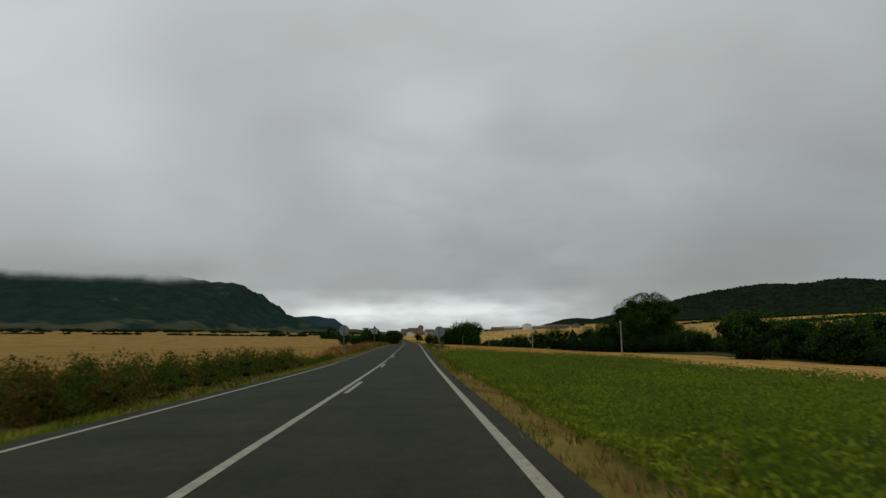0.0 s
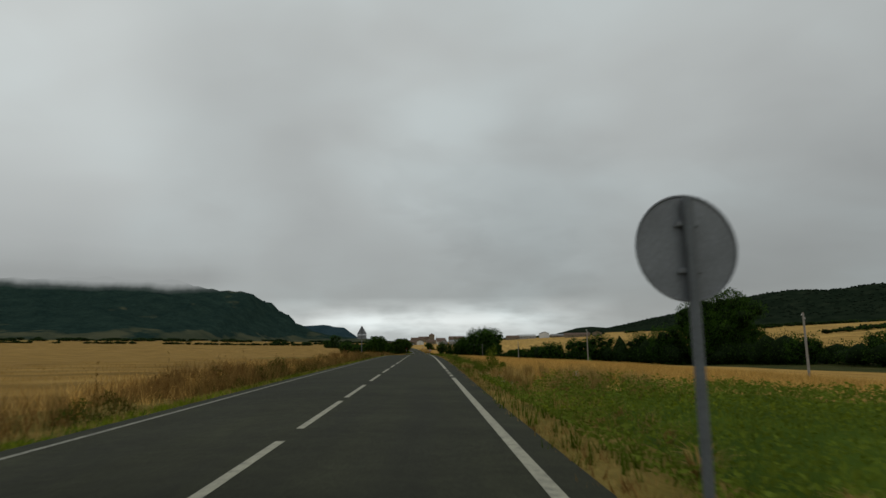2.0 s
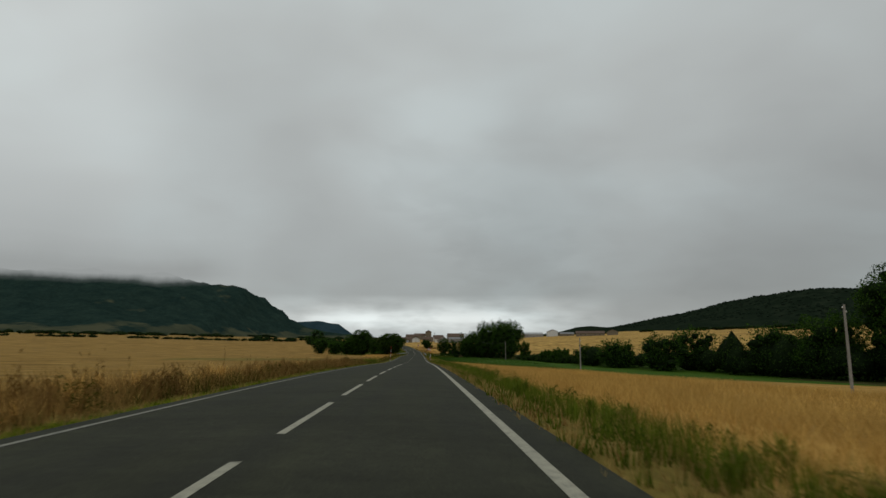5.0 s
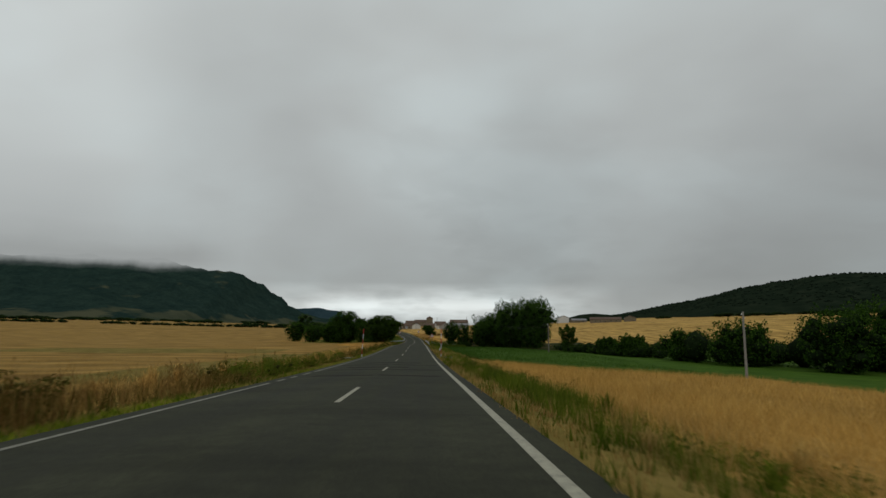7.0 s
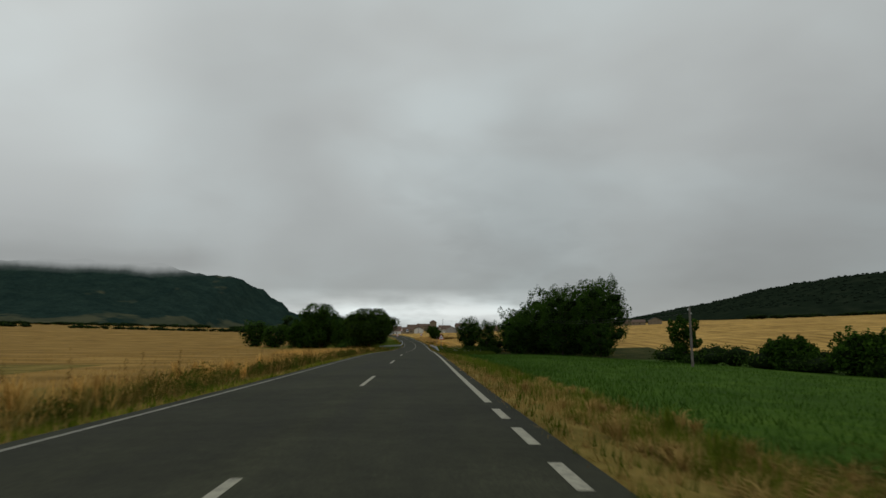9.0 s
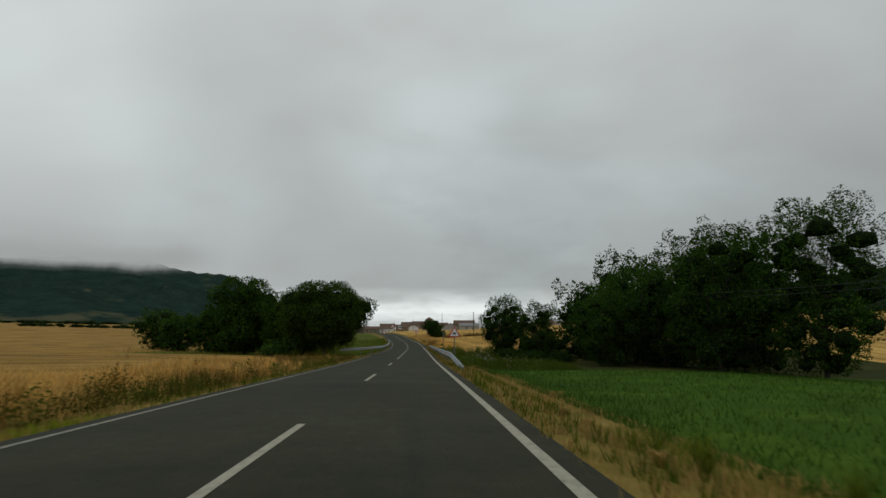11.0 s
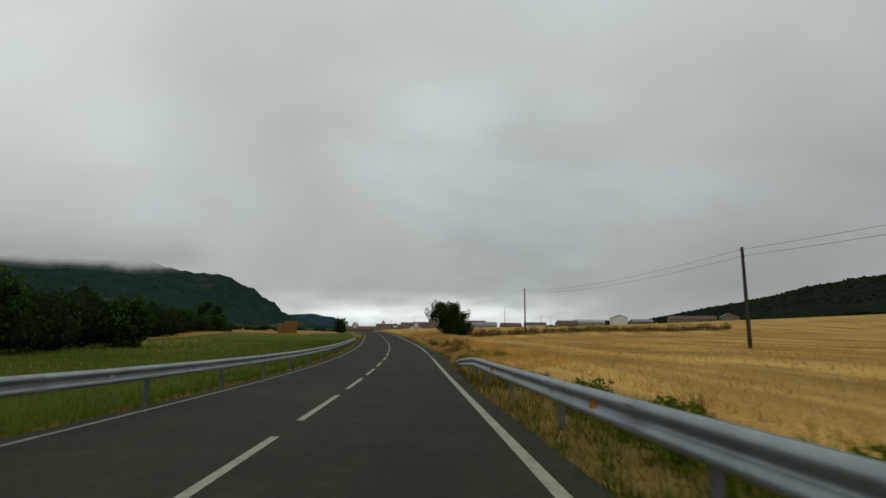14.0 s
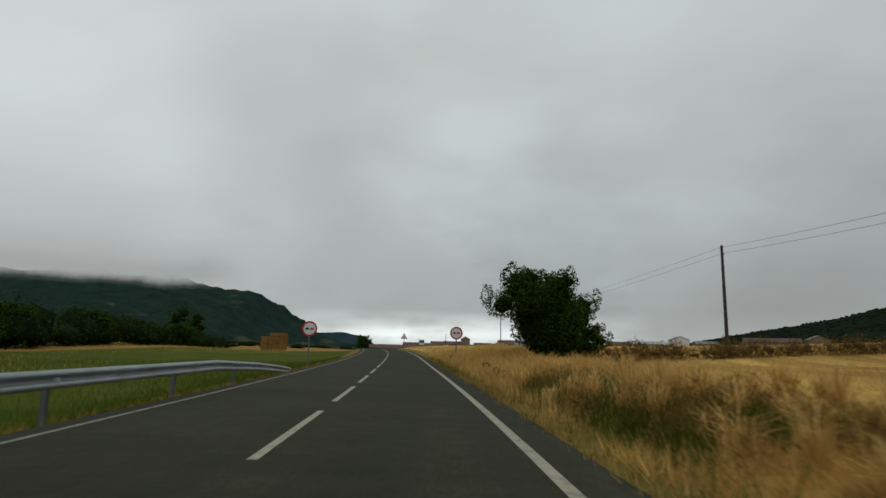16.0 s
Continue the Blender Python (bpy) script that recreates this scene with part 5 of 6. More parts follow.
house("barn", 202.4, 873.1, 33, 11, 3.3, 2.1, -14, M_WALL_STONE, M_ROOF, "long ochre farm building with a brown roof", 5)
house("barn", 226.5, 864.3, 9.9, 12.1, 3.5, 2.2, 76, M_WALL_STONE, M_ROOF_GREY, "ochre gable end of a long farm building", 2, False)
house("barn", 37.5, 779.6, 14.3, 9.9, 3.1, 1.7, 0, M_WALL_GREY, M_ROOF_GREY, "grey rendered barn with a sheet roof", 2)
house("barn", 24.2, 791.7, 9.9, 9.9, 2.9, 2.2, 90, M_WALL_GREY, M_ROOF, "dark gabled barn beside a grey one", 1)
house("barn", 49.5, 999.6, 22, 13.2, 5.5, 3.1, 5, M_WALL_STONE, M_ROOF, "large ochre barn with a brown tiled roof", 4)
for x, y, wd, hh, rh, tn, wl, rf in ((-41.8, 884.1, 14.3, 3.7, 2, 4, M_WALL_STONE, M_ROOF), (-28.6, 890.7, 12.1, 3.3, 1.8, -6, M_WALL_WHITE, M_ROOF), (-15.4, 917.1, 12.1, 3.7, 2.1, 3, M_WALL_STONE, M_ROOF),
                                     (-4.4, 939.1, 9.9, 3.5, 2, 85, M_WALL_WHITE, M_ROOF_GREY), (-55, 939.1, 13.2, 4, 2, 10, M_WALL_STONE, M_ROOF), (24.2, 884.1, 12.1, 3.3, 2, 0, M_WALL_WHITE, M_ROOF),
                                     (11, 950.1, 13.2, 3.3, 2.1, -5, M_WALL_STONE, M_ROOF), (26.4, 1027.1, 14.3, 4.4, 2.4, 0, M_WALL_WHITE, M_ROOF), (-33, 994.1, 15.4, 5.5, 2.4, 0, M_WALL_STONE, M_ROOF),
                                     (71.5, 906.1, 15.4, 3.5, 2, 6, M_WALL_STONE, M_ROOF), (96.8, 939.1, 17.6, 3.3, 2, 0, M_WALL_WHITE, M_ROOF), (-11, 1060.1, 17.6, 5.5, 2.6, 12, M_WALL_STONE, M_ROOF)):
    house("house", x, y, wd, 9, hh, rh, tn, wl, rf, "low village house with a brown tiled roof" if rf is M_ROOF else "low village house with a grey roof", 3)
house("church_nave", 0, 1141.5, 17.6, 11, 7.2, 2.8, 0, M_WALL_STONE, M_ROOF, "ochre stone church nave with a brown roof", 3)
house("church_tower", 13.8, 1137.1, 9.4, 9.4, 25.0 - 2.4 - gz(12, 1030), 2.6, 0, M_WALL_STONE, M_ROOF, "square ochre stone church tower with a low hipped roof", 2, False, True)

# ---- grass, crops and weeds ----
G_DRY = leafy("dry_grass_blades", (0.260, 0.172, 0.050), (0.368, 0.250, 0.080), (0.480, 0.335, 0.115), 0.8)
G_GREEN = leafy("green_grass_blades", (0.075, 0.105, 0.010), (0.110, 0.150, 0.014), (0.176, 0.205, 0.024), 0.7)
G_MEADOW = leafy("meadow_blades", (0.046, 0.078, 0.005), (0.068, 0.105, 0.008), (0.112, 0.138, 0.013), 0.7)
G_LUSH = leafy("lush_crop_leaves", (0.150, 0.188, 0.014), (0.192, 0.232, 0.018), (0.248, 0.280, 0.026), 0.7)
G_CROP = leafy("low_crop_leaves", (0.032, 0.074, 0.010), (0.047, 0.102, 0.013), (0.070, 0.136, 0.019), 0.65)
G_WHEAT = leafy("wheat_stalks", (0.365, 0.223, 0.060), (0.530, 0.328, 0.091), (0.710, 0.468, 0.144), 0.85)
G_STUBBLE_L = leafy("dull_stubble_stalks", (0.25, 0.148, 0.038), (0.34, 0.205, 0.054), (0.44, 0.275, 0.080), 0.85)
G_STUBBLE = leafy("stubble_stalks", (0.407, 0.242, 0.065), (0.547, 0.334, 0.088), (0.687, 0.436, 0.132), 0.85)
G_WEED = leafy("green_weed_leaves", (0.040, 0.062, 0.008), (0.063, 0.092, 0.011), (0.101, 0.135, 0.016), 0.7)
G_TAWNY = leafy("tawny_bank_grass", (0.450, 0.256, 0.068), (0.639, 0.388, 0.111), (0.843, 0.554, 0.183), 0.85)
G_GOLD = leafy("golden_bank_grass", (0.464, 0.288, 0.086), (0.645, 0.418, 0.141), (0.806, 0.564, 0.222), 0.85)
G_YOUNG = leafy("young_crop_leaves", (0.104, 0.142, 0.016), (0.130, 0.174, 0.020), (0.165, 0.208, 0.027), 0.7)
G_UMBER = leafy("umber_dry_grass", (0.145, 0.078, 0.024), (0.240, 0.138, 0.042), (0.380, 0.240, 0.078), 0.85)
G_OLIVE = leafy("olive_weed_leaves", (0.042, 0.042, 0.008), (0.076, 0.072, 0.013), (0.130, 0.114, 0.023), 0.8)
G_RUST = leafy("rusty_weed_stalks", (0.074, 0.036, 0.007), (0.117, 0.059, 0.012), (0.175, 0.095, 0.020), 0.85)
# dark filler lumps for weed clumps, the shade between stems put into their colour
M_WEEDS = simple("shaded_weed_filler", (0.034, 0.034, 0.010), 0.95, spec=0.02, vary=0.5, scale=5, grain=40, bumpy=0.8)
M_PETAL = simple("white_petals", (0.7, 0.7, 0.66), 0.7, vary=0.1)


def patchy(x, y, scale, seed):
    """A cheap smooth patch pattern, 0 to 1."""
    a = np.sin(x / scale * 1.3 + seed) + np.sin(y / scale * 1.1 + 2.1 * seed + np.sin(x / scale * .7)) + np.sin((x + y) / scale * .61 + 3.7 * seed) + .6 * np.sin((x - 1.7 * y) / scale * 1.9 + seed * 5)
    return np.clip(a / 5.2 + .5, 0, 1)


def blades(name, label, n, u0, u1, y0, y1, h, width, mat, seed, lean=0.35, bent=True, patch=None, shape=None, near=1.0, tuft=1, spread=.06, even=False):
    """n blades over a stretch beside the road. near > 1 crowds them to the road; patch: (scale, threshold, seed) leaves gaps; shape(u, y) says where they grow."""
    r = np.random.default_rng(seed)
    m = n // tuft
    f = r.random(m) ** near
    u = u0 + (u1 - u0) * f
    y = y0 + (y1 - y0) * r.random(m)
    if shape is not None:
        ok = shape(u, y)
        u, y = u[ok], y[ok]
    # the verge follows the asphalt's edge
    u = np.where(u > 0, u + (right_edge(y) - 4.0) * np.clip((5.4 - u) / 1.4, 0, 1), u)
    x = road_x(y) + u
    tall = np.ones(len(x))
    if patch:
        p = patchy(x, y, patch[0], patch[2])
        ok = p + 0.25 * r.random(len(x)) > patch[1]
        x, y, p = x[ok], y[ok], p[ok]
        tall = 0.55 + 0.75 * np.clip((p - patch[1] + .25) / (1.1 - patch[1]), 0, 1)
    if tuft > 1:
        x = np.repeat(x, tuft) + r.normal(scale=spread, size=len(x) * tuft)
        y = np.repeat(y, tuft) + r.normal(scale=spread, size=len(y) * tuft)
        tall = np.repeat(tall, tuft)
    k = len(x)
    z = ground_z(x, y) - 0.02
    hh = h * (0.82 + 0.3 * r.random(k)) if even else h * tall * (0.55 + 0.7 * r.random(k))
    a = r.random(k) * 2 * math.pi
    b = r.random(k) * 2 * math.pi
    dx, dy = np.cos(a) * width * hh / h, np.sin(a) * width * hh / h
    lx, ly = np.cos(b) * hh * lean * r.random(k), np.sin(b) * hh * lean * r.random(k)
    p0 = np.stack([x - dx, y - dy, z], -1)
    p1 = np.stack([x + dx, y + dy, z], -1)
    tip = np.stack([x + lx, y + ly, z + hh], -1)
    i = np.arange(k)
    if bent:
        m0 = np.stack([x + lx * .35 - dx * .6, y + ly * .35 - dy * .6, z + hh * .6], -1)
        m1 = np.stack([x + lx * .35 + dx * .9, y + ly * .35 + dy * .9, z + hh * .6], -1)
        v = np.stack([p0, p1, m0, m1, tip], 1).reshape(-1, 3)
        f = np.concatenate([np.stack([i * 5, i * 5 + 1, i * 5 + 2], -1), np.stack([i * 5 + 2, i * 5 + 3, i * 5 + 4], -1)])
    else:
        v = np.stack([p0, p1, tip], 1).reshape(-1, 3)
        f = np.stack([i * 3, i * 3 + 1, i * 3 + 2], -1)
    return tagged(soup(name, v, f, mat), label, "grass", kind="stuff")


# right of the road
blades("verge_grass", "short dry grass along the road's edge", 40000, 3.98, 5.6, -6, 532, .17, .010, G_DRY, 201, tuft=5, lean=.8, bent=False, shape=lambda u, y: (y > 72) | (u < 4.75))
blades("verge_grass", "green tufts in the dry verge", 27000, 4.0, 5.8, -6, 532, .22, .013, G_MEADOW, 202, patch=(9, .36, 1.0), tuft=6, lean=.6, bent=False)
blades("verge_grass", "flattened straw over the asphalt's edge", 40000, 3.72, 4.35, -0, 521, .07, .012, G_DRY, 250, tuft=5, lean=1.6, bent=False, patch=(1.1, .30, .9), near=.7)
blades("verge_grass", "flattened straw and moss over the asphalt's edge", 30000, -3.62, -4.25, -0, 488, .06, .013, G_MEADOW, 251, tuft=5, lean=1.5, bent=False, patch=(1.3, .28, 2.9), near=.7)
blades("verge_grass", "short yellow-green grass along the asphalt", 40000, -3.8, -4.9, -0, 333, .12, .012, G_LUSH, 252, tuft=6, lean=1.0, bent=False, patch=(3.1, .18, 1.9))
blades("tall_grass", "tall green grass between verge and field", 32000, 4.9, 6.8, 91, 333, .42, .009, G_GREEN, 203, patch=(7, .30, 2.0), bent=False, tuft=7, lean=.5)
blades("tall_grass", "tall dry grass between verge and field", 22000, 5.0, 7.4, 60, 333, .40, .010, G_DRY, 204, patch=(6, .45, 3.3), tuft=6, lean=.5, bent=False, shape=lambda u, y: (y < 81) | (y > 93))


def leaf_crop(name, label, n, u0, u1, y0, y1, h, leaf, mat, seed, near=1.0, shape=None):
    """A broad-leaved crop: many small leaves over an uneven canopy."""
    r = np.random.default_rng(seed)
    u = u0 + (u1 - u0) * r.random(n) ** near
    y = y0 + (y1 - y0) * r.random(n)
    if shape is not None:
        ok = shape(u, y)
        u, y = u[ok], y[ok]
    k = len(u)
    x = road_x(y) + u
    top = h * (0.30 + 0.55 * patchy(x, y, .5, seed) + 0.55 * patchy(x, y, 1.9, seed + 3)) * np.interp(u, [4.4, 6.0], [.35, 1.0])
    z = ground_z(x, y) + top * (1 - 0.75 * r.random(k) ** 1.6)
    d = np.stack([r.normal(size=k) * .5, r.normal(size=k) * .5, np.ones(k)], -1)
    v, f = leaves(np.stack([x, y, z], -1), d, leaf, r, .5)
    return tagged(soup(name, v, f, mat), label, "crop", kind="stuff")


CROP_EDGE = lambda u, y: y < 80 - np.maximum(0, u - 14) * .5 + 2 * np.sin(u * 1.7) - 2
CROP_RAGGED = lambda u, y: y < 75 + 3.0 * np.sin(u * 1.9) + 2.2 * np.sin(u * 4.3 + 1) - .35 * np.maximum(0, 9 - u)
leaf_crop("crop_plants", "leafy yellow-green young crop", 36000, 4.5, 15, -4, 30, .62, .052, G_LUSH, 205, 1.3, lambda u, y: y + 5 * np.sin(u) + 7 * np.sin(u * .7 + y * .4) < 22)
leaf_crop("crop_plants", "leafy dull green young crop", 48000, 4.5, 15, 6, 83, .70, .054, G_YOUNG, 225, 1.3, CROP_RAGGED)
leaf_crop("crop_plants", "paler yellow-green patches in the young crop", 16000, 4.5, 14, 8, 83, .68, .045, G_LUSH, 226, 1.5, lambda u, y: (patchy(u, y, 2.2, 3.1) > .52) & CROP_RAGGED(u, y))
leaf_crop("crop_plants", "leafy dull green young crop", 26000, 13, 28, -4, 85, .58, .085, G_YOUNG, 206, 1.0, CROP_EDGE)
blades("crop_plants", "thin green stems in the young crop", 9000, 5.3, 14, -4, 75, .66, .008, G_YOUNG, 227, tuft=3, lean=.5, bent=False)
blades("wheat", "ripe golden wheat", 62000, 6.4, 14, 79, 255, .54, .011, G_WHEAT, 207, tuft=4, lean=1.25, even=True, bent=False)
blades("wheat", "ripe golden wheat", 46000, 14, 33, 70, 255, .54, .018, G_WHEAT, 208, bent=False, lean=1.1, even=True, shape=lambda u, y: y > 79 - (u - 14) * .5)
blades("low_crop", "low dark green crop in a field", 46000, 6.8, 34, 255, 372, .22, .020, G_CROP, 209, bent=False, lean=.9, near=2.0)
blades("rough_grass", "rough green growth behind the guard rail", 24000, 5.0, 9, 378, 424, .50, .012, G_GREEN, 210, patch=(4, .25, .4), bent=False, tuft=5, lean=.5, shape=lambda u, y: u < np.interp(y, [395, 406, 439], [11, 7.0, 5.6]))
blades("rough_weeds", "dark green weeds behind the guard rail", 24000, 5.2, 15, 371, 405, .50, .018, G_WEED, 211, patch=(4, .2, 1.4), tuft=5, lean=.8)
blades("bank_grass", "tall tawny grass on the roadside bank", 34000, 4.6, 8.4, 475, 543, .46, .009, G_GOLD, 212, patch=(5, .25, 2.4), bent=False, tuft=6, lean=.55)
blades("bank_grass", "short tawny grass on the roadside bank", 40000, 4.5, 9.5, 438, 480, .21, .009, G_TAWNY, 246, patch=(4, .15, 1.4), tuft=7, lean=1.5, bent=False, spread=.1)
blades("bank_grass", "tufts of green in the tawny bank", 4000, 4.6, 7, 446, 543, .3, .010, G_GREEN, 213, patch=(5, .52, 1.9), bent=False, tuft=6, lean=.55)
blades("bank_grass", "pale feathery grass on the bank's top", 30000, 5.2, 9, 484, 527, .72, .006, G_GOLD, 224, patch=(4, .35, 4.4), bent=False, tuft=8, lean=.5)
blades("bank_grass", "lush green patch in the tawny bank", 7000, 4.9, 7.2, 478, 489, .42, .009, G_WEED, 244, bent=False, tuft=9, lean=.7, spread=.14, patch=(2, .3, .6))
blades("field_stubble", "golden straw stubble", 46000, 7.5, 46, 391, 532, .18, .015, G_STUBBLE, 214, bent=False, lean=1.2, near=1.9)
blades("verge_grass", "matted umber and straw grass by the asphalt", 18000, 3.98, 4.9, -0, 532, .15, .011, G_UMBER, 240, tuft=5, lean=1.0, bent=False, patch=(2.2, .3, 1.2), shape=lambda u, y: (y > 76) | (u < 4.5))
blades("verge_grass", "straw-coloured tufts under the guard rail", 16000, 4.0, 5.4, 362, 532, .24, .009, G_DRY, 241, tuft=9, lean=.8, spread=.10, patch=(2, .34, 2.2))
blades("verge_grass", "dry grass between rail and crop", 20000, 4.8, 7.3, 251, 387, .22, .010, G_DRY, 243, tuft=6, lean=.9, bent=False, patch=(2.6, .3, 3.1))
blades("verge_grass", "olive grass under the guard rail", 16000, 4.0, 6.2, 360, 445, .20, .009, G_OLIVE, 260, tuft=7, lean=.9, bent=False, patch=(2.4, .36, 4.2), spread=.09)
# left of the road
blades("verge_grass", "short dry grass along the road's edge", 34000, -3.8, -5.4, -6, 532, .16, .010, G_DRY, 215, tuft=5, lean=.8, bent=False)
blades("verge_grass", "green tufts in the dry verge", 28000, -3.85, -5.6, -6, 532, .16, .014, G_MEADOW, 216, patch=(8, .30, 1.7), tuft=6, lean=.6, bent=False)


def rank(y):
    """How rank the left verge grows along the road: 1 tall, 0 nearly bare."""
    return np.interp(y, [-6, 6, 12, 42, 45, 58, 66, 75, 161, 179, 246, 253, 262, 269, 391], [.5, .8, 1, 1, .15, .15, .5, 1, 1, .6, .5, .12, .12, .8, 1])


def grows(seed):
    r = np.random.default_rng(seed)
    return lambda u, y: r.random(len(y)) < rank(y)


blades("tall_grass", "rank umber grass along the verge", 30000, -5.0, -8.0, 58, 220, .80, .013, G_UMBER, 230, patch=(3.2, .26, .3), bent=False, tuft=11, lean=.75, spread=.15, shape=grows(4))
blades("tall_grass", "low umber grass along the verge", 26000, -5.0, -8.0, 185, 391, .46, .009, G_UMBER, 231, patch=(3.2, .30, 1.3), bent=False, tuft=11, lean=.8, spread=.15, shape=grows(5))
blades("tall_grass", "olive grass in the verge", 26000, -4.9, -7.0, 44, 391, .60, .010, G_OLIVE, 232, patch=(4.1, .46, 2.3), bent=False, tuft=11, lean=.7, spread=.14, shape=grows(6))
blades("tall_weeds", "rusty dry weeds beside the stubble", 14000, -5.2, -8.6, 60, 391, .80, .006, G_RUST, 217, patch=(3, .5, 2.9), tuft=6, lean=.9, spread=.16, shape=grows(1))
blades("tall_weeds", "tall green weeds beside the stubble", 20000, -5.0, -7.4, 220, 391, .60, .008, G_WEED, 218, patch=(4, .40, .9), tuft=6, lean=.6, spread=.12, shape=grows(2))
blades("tall_grass", "tawny tall grass beside the stubble", 40000, -5.4, -10.5, 40, 391, .52, .008, G_TAWNY, 219, patch=(3.5, .40, 5.1), bent=False, tuft=8, lean=.8, spread=.14, shape=grows(3))
blades("field_stubble", "golden straw stubble", 50000, -8, -40, -6, 391, .17, .015, G_STUBBLE_L, 220, bent=False, lean=1.0, near=1.5, shape=lambda u, y: (np.sin((y - .2 * u) * .74) > -.35) & ((y < 283) | (y > 306) | (u > -20)))
blades("tall_grass", "pale tawny grass before the roadside trees", 20000, -5.4, -16, 333, 392, .48, .010, G_TAWNY, 242, patch=(3.2, .32, .8), bent=False, tuft=8, lean=.8, spread=.16)
blades("verge_grass", "short dry grass beneath the roadside trees", 9000, -4.4, -12, 384, 409, .17, .010, G_DRY, 245, tuft=6, lean=.9, bent=False, patch=(2.2, .25, .4))
blades("meadow_grass", "green meadow grass going to seed", 64000, -4.6, -30, 407, 532, .26, .009, G_MEADOW, 221, bent=False, lean=.6, near=1.8)
blades("meadow_grass", "reddish dry grass heads in the meadow", 14000, -17, -50, 402, 620, .36, .012, G_TAWNY, 222, bent=False, lean=.4, patch=(14, .4, .3))
blades("rough_grass", "tall dry grass under the roadside trees", 18000, -5.2, -14, 353, 391, .45, .009, G_DRY, 223, patch=(4, .25, 1.1), bent=False, tuft=6, lean=.5)


def clumps(name, label, spots, mat, seed, per=170, leaf=0.045, wide=0.55, rise=0.0, heart=None):
    """Leafy weed clumps; spots: rows of (u, y, height, radius)."""
    r = np.random.default_rng(seed)
    vs, fs, o, hearts = [], [], 0, []
    for u, y, h, rad in spots:
        x = rx_(y) + u
        z = gz(x, y)
        blobs = [((x + r.normal() * rad * .3, y + r.normal() * rad * .3, z + h * (0.25 + .6 * j / 4)), (rad * (1 - .14 * j),) * 2 + (h * .22,)) for j in range(5)]
        p, d = crown_points(per, blobs, r)
        v, f = leaves(p, d, leaf, r, wide, rise)
        vs.append(v)
        fs.append(f + o)
        o += len(v)
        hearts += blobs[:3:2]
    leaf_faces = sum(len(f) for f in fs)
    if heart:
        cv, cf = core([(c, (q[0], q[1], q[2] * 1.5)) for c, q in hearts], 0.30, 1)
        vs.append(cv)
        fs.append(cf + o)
    return tagged(soup(name, np.concatenate(vs), np.concatenate(fs), [mat, heart] if heart else mat, second=leaf_faces if heart else 0), label, "weeds", kind="stuff")


r = np.random.default_rng(77)


h_ = np.random.default_rng(501)


def rank_ys(lo, hi, n):
    """n places along the left verge, more where it grows rank."""
    y = r.uniform(lo, hi, n * 3)
    return y[r.random(len(y)) < rank(y)][:n]


def verge_spots(n, y0, y1, u0, u1, h0, h1, rad):
    """Clump places along the left verge, thickest where it grows rank."""
    return [(r.uniform(u0, u1), y, r.uniform(h0, h1), rad * r.uniform(.6, 1.3)) for y in rank_ys(y0, y1, n)]


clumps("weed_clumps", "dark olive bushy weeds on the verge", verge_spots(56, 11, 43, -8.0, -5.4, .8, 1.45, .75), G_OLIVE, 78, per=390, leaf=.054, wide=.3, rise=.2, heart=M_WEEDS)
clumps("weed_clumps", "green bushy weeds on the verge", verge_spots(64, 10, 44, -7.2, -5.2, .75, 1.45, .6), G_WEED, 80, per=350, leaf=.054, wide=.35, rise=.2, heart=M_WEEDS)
clumps("weed_clumps", "rusty bushy weeds on the verge", verge_spots(22, 2, 20, -8.0, -5.6, .7, 1.3, .6), G_RUST, 87, per=350, leaf=.065, wide=.2, rise=.3)
clumps("weed_clumps", "dense umber growth on the verge", verge_spots(105, 60, 220, -7.8, -5.2, .45, 1.05, .65), G_UMBER, 110, per=180, leaf=.108, wide=.10, rise=.7)
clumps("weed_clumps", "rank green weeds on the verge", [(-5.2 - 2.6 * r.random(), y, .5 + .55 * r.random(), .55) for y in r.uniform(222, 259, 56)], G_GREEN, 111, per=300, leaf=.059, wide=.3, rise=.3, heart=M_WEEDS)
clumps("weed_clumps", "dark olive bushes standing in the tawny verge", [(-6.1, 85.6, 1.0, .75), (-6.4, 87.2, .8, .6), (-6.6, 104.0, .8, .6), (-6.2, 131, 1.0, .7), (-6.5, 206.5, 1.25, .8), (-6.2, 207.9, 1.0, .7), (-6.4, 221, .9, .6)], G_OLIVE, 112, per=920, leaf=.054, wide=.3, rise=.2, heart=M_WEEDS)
clumps("weed_clumps", "tall brown grass masses on the verge", [(-5.4 - 2.2 * h_.random(), y, hh * (.7 + .5 * h_.random()), .5 + .3 * h_.random()) for lo, hi, n, hh in ((3, 18, 26, 1.0), (109, 128, 30, 1.05), (185, 206, 34, .9)) for y in h_.uniform(lo, hi, n)], G_UMBER, 507, per=300, leaf=.08, wide=.10, rise=.7)
clumps("weed_clumps", "low green weeds round the sign's foot", [(-5.4 - .8 * r.random(), y, .3 + .4 * r.random(), .4) for y in (47, 49, 51, 52.5, 54, 55.5, 57, 61, 64)], G_WEED, 88, per=350, leaf=.043, wide=.3)
clumps("weed_clumps", "tawny grass behind the verge", verge_spots(60, 60, 384, -9.0, -6.8, .35, .8, .7), G_TAWNY, 90, per=180, leaf=.065, wide=.10, rise=.4)
clumps("weed_clumps", "olive weed masses on the verge", verge_spots(60, 64, 384, -6.6, -5.0, .35, .95, .5), G_OLIVE, 91, per=240, leaf=.054, wide=.28, rise=.2)
clumps("weed_clumps", "dark green seeding weeds on the verge", verge_spots(64, 262, 384, -6.4, -5.0, .35, .8, .45), G_WEED, 92, per=220, leaf=.049, wide=.35)
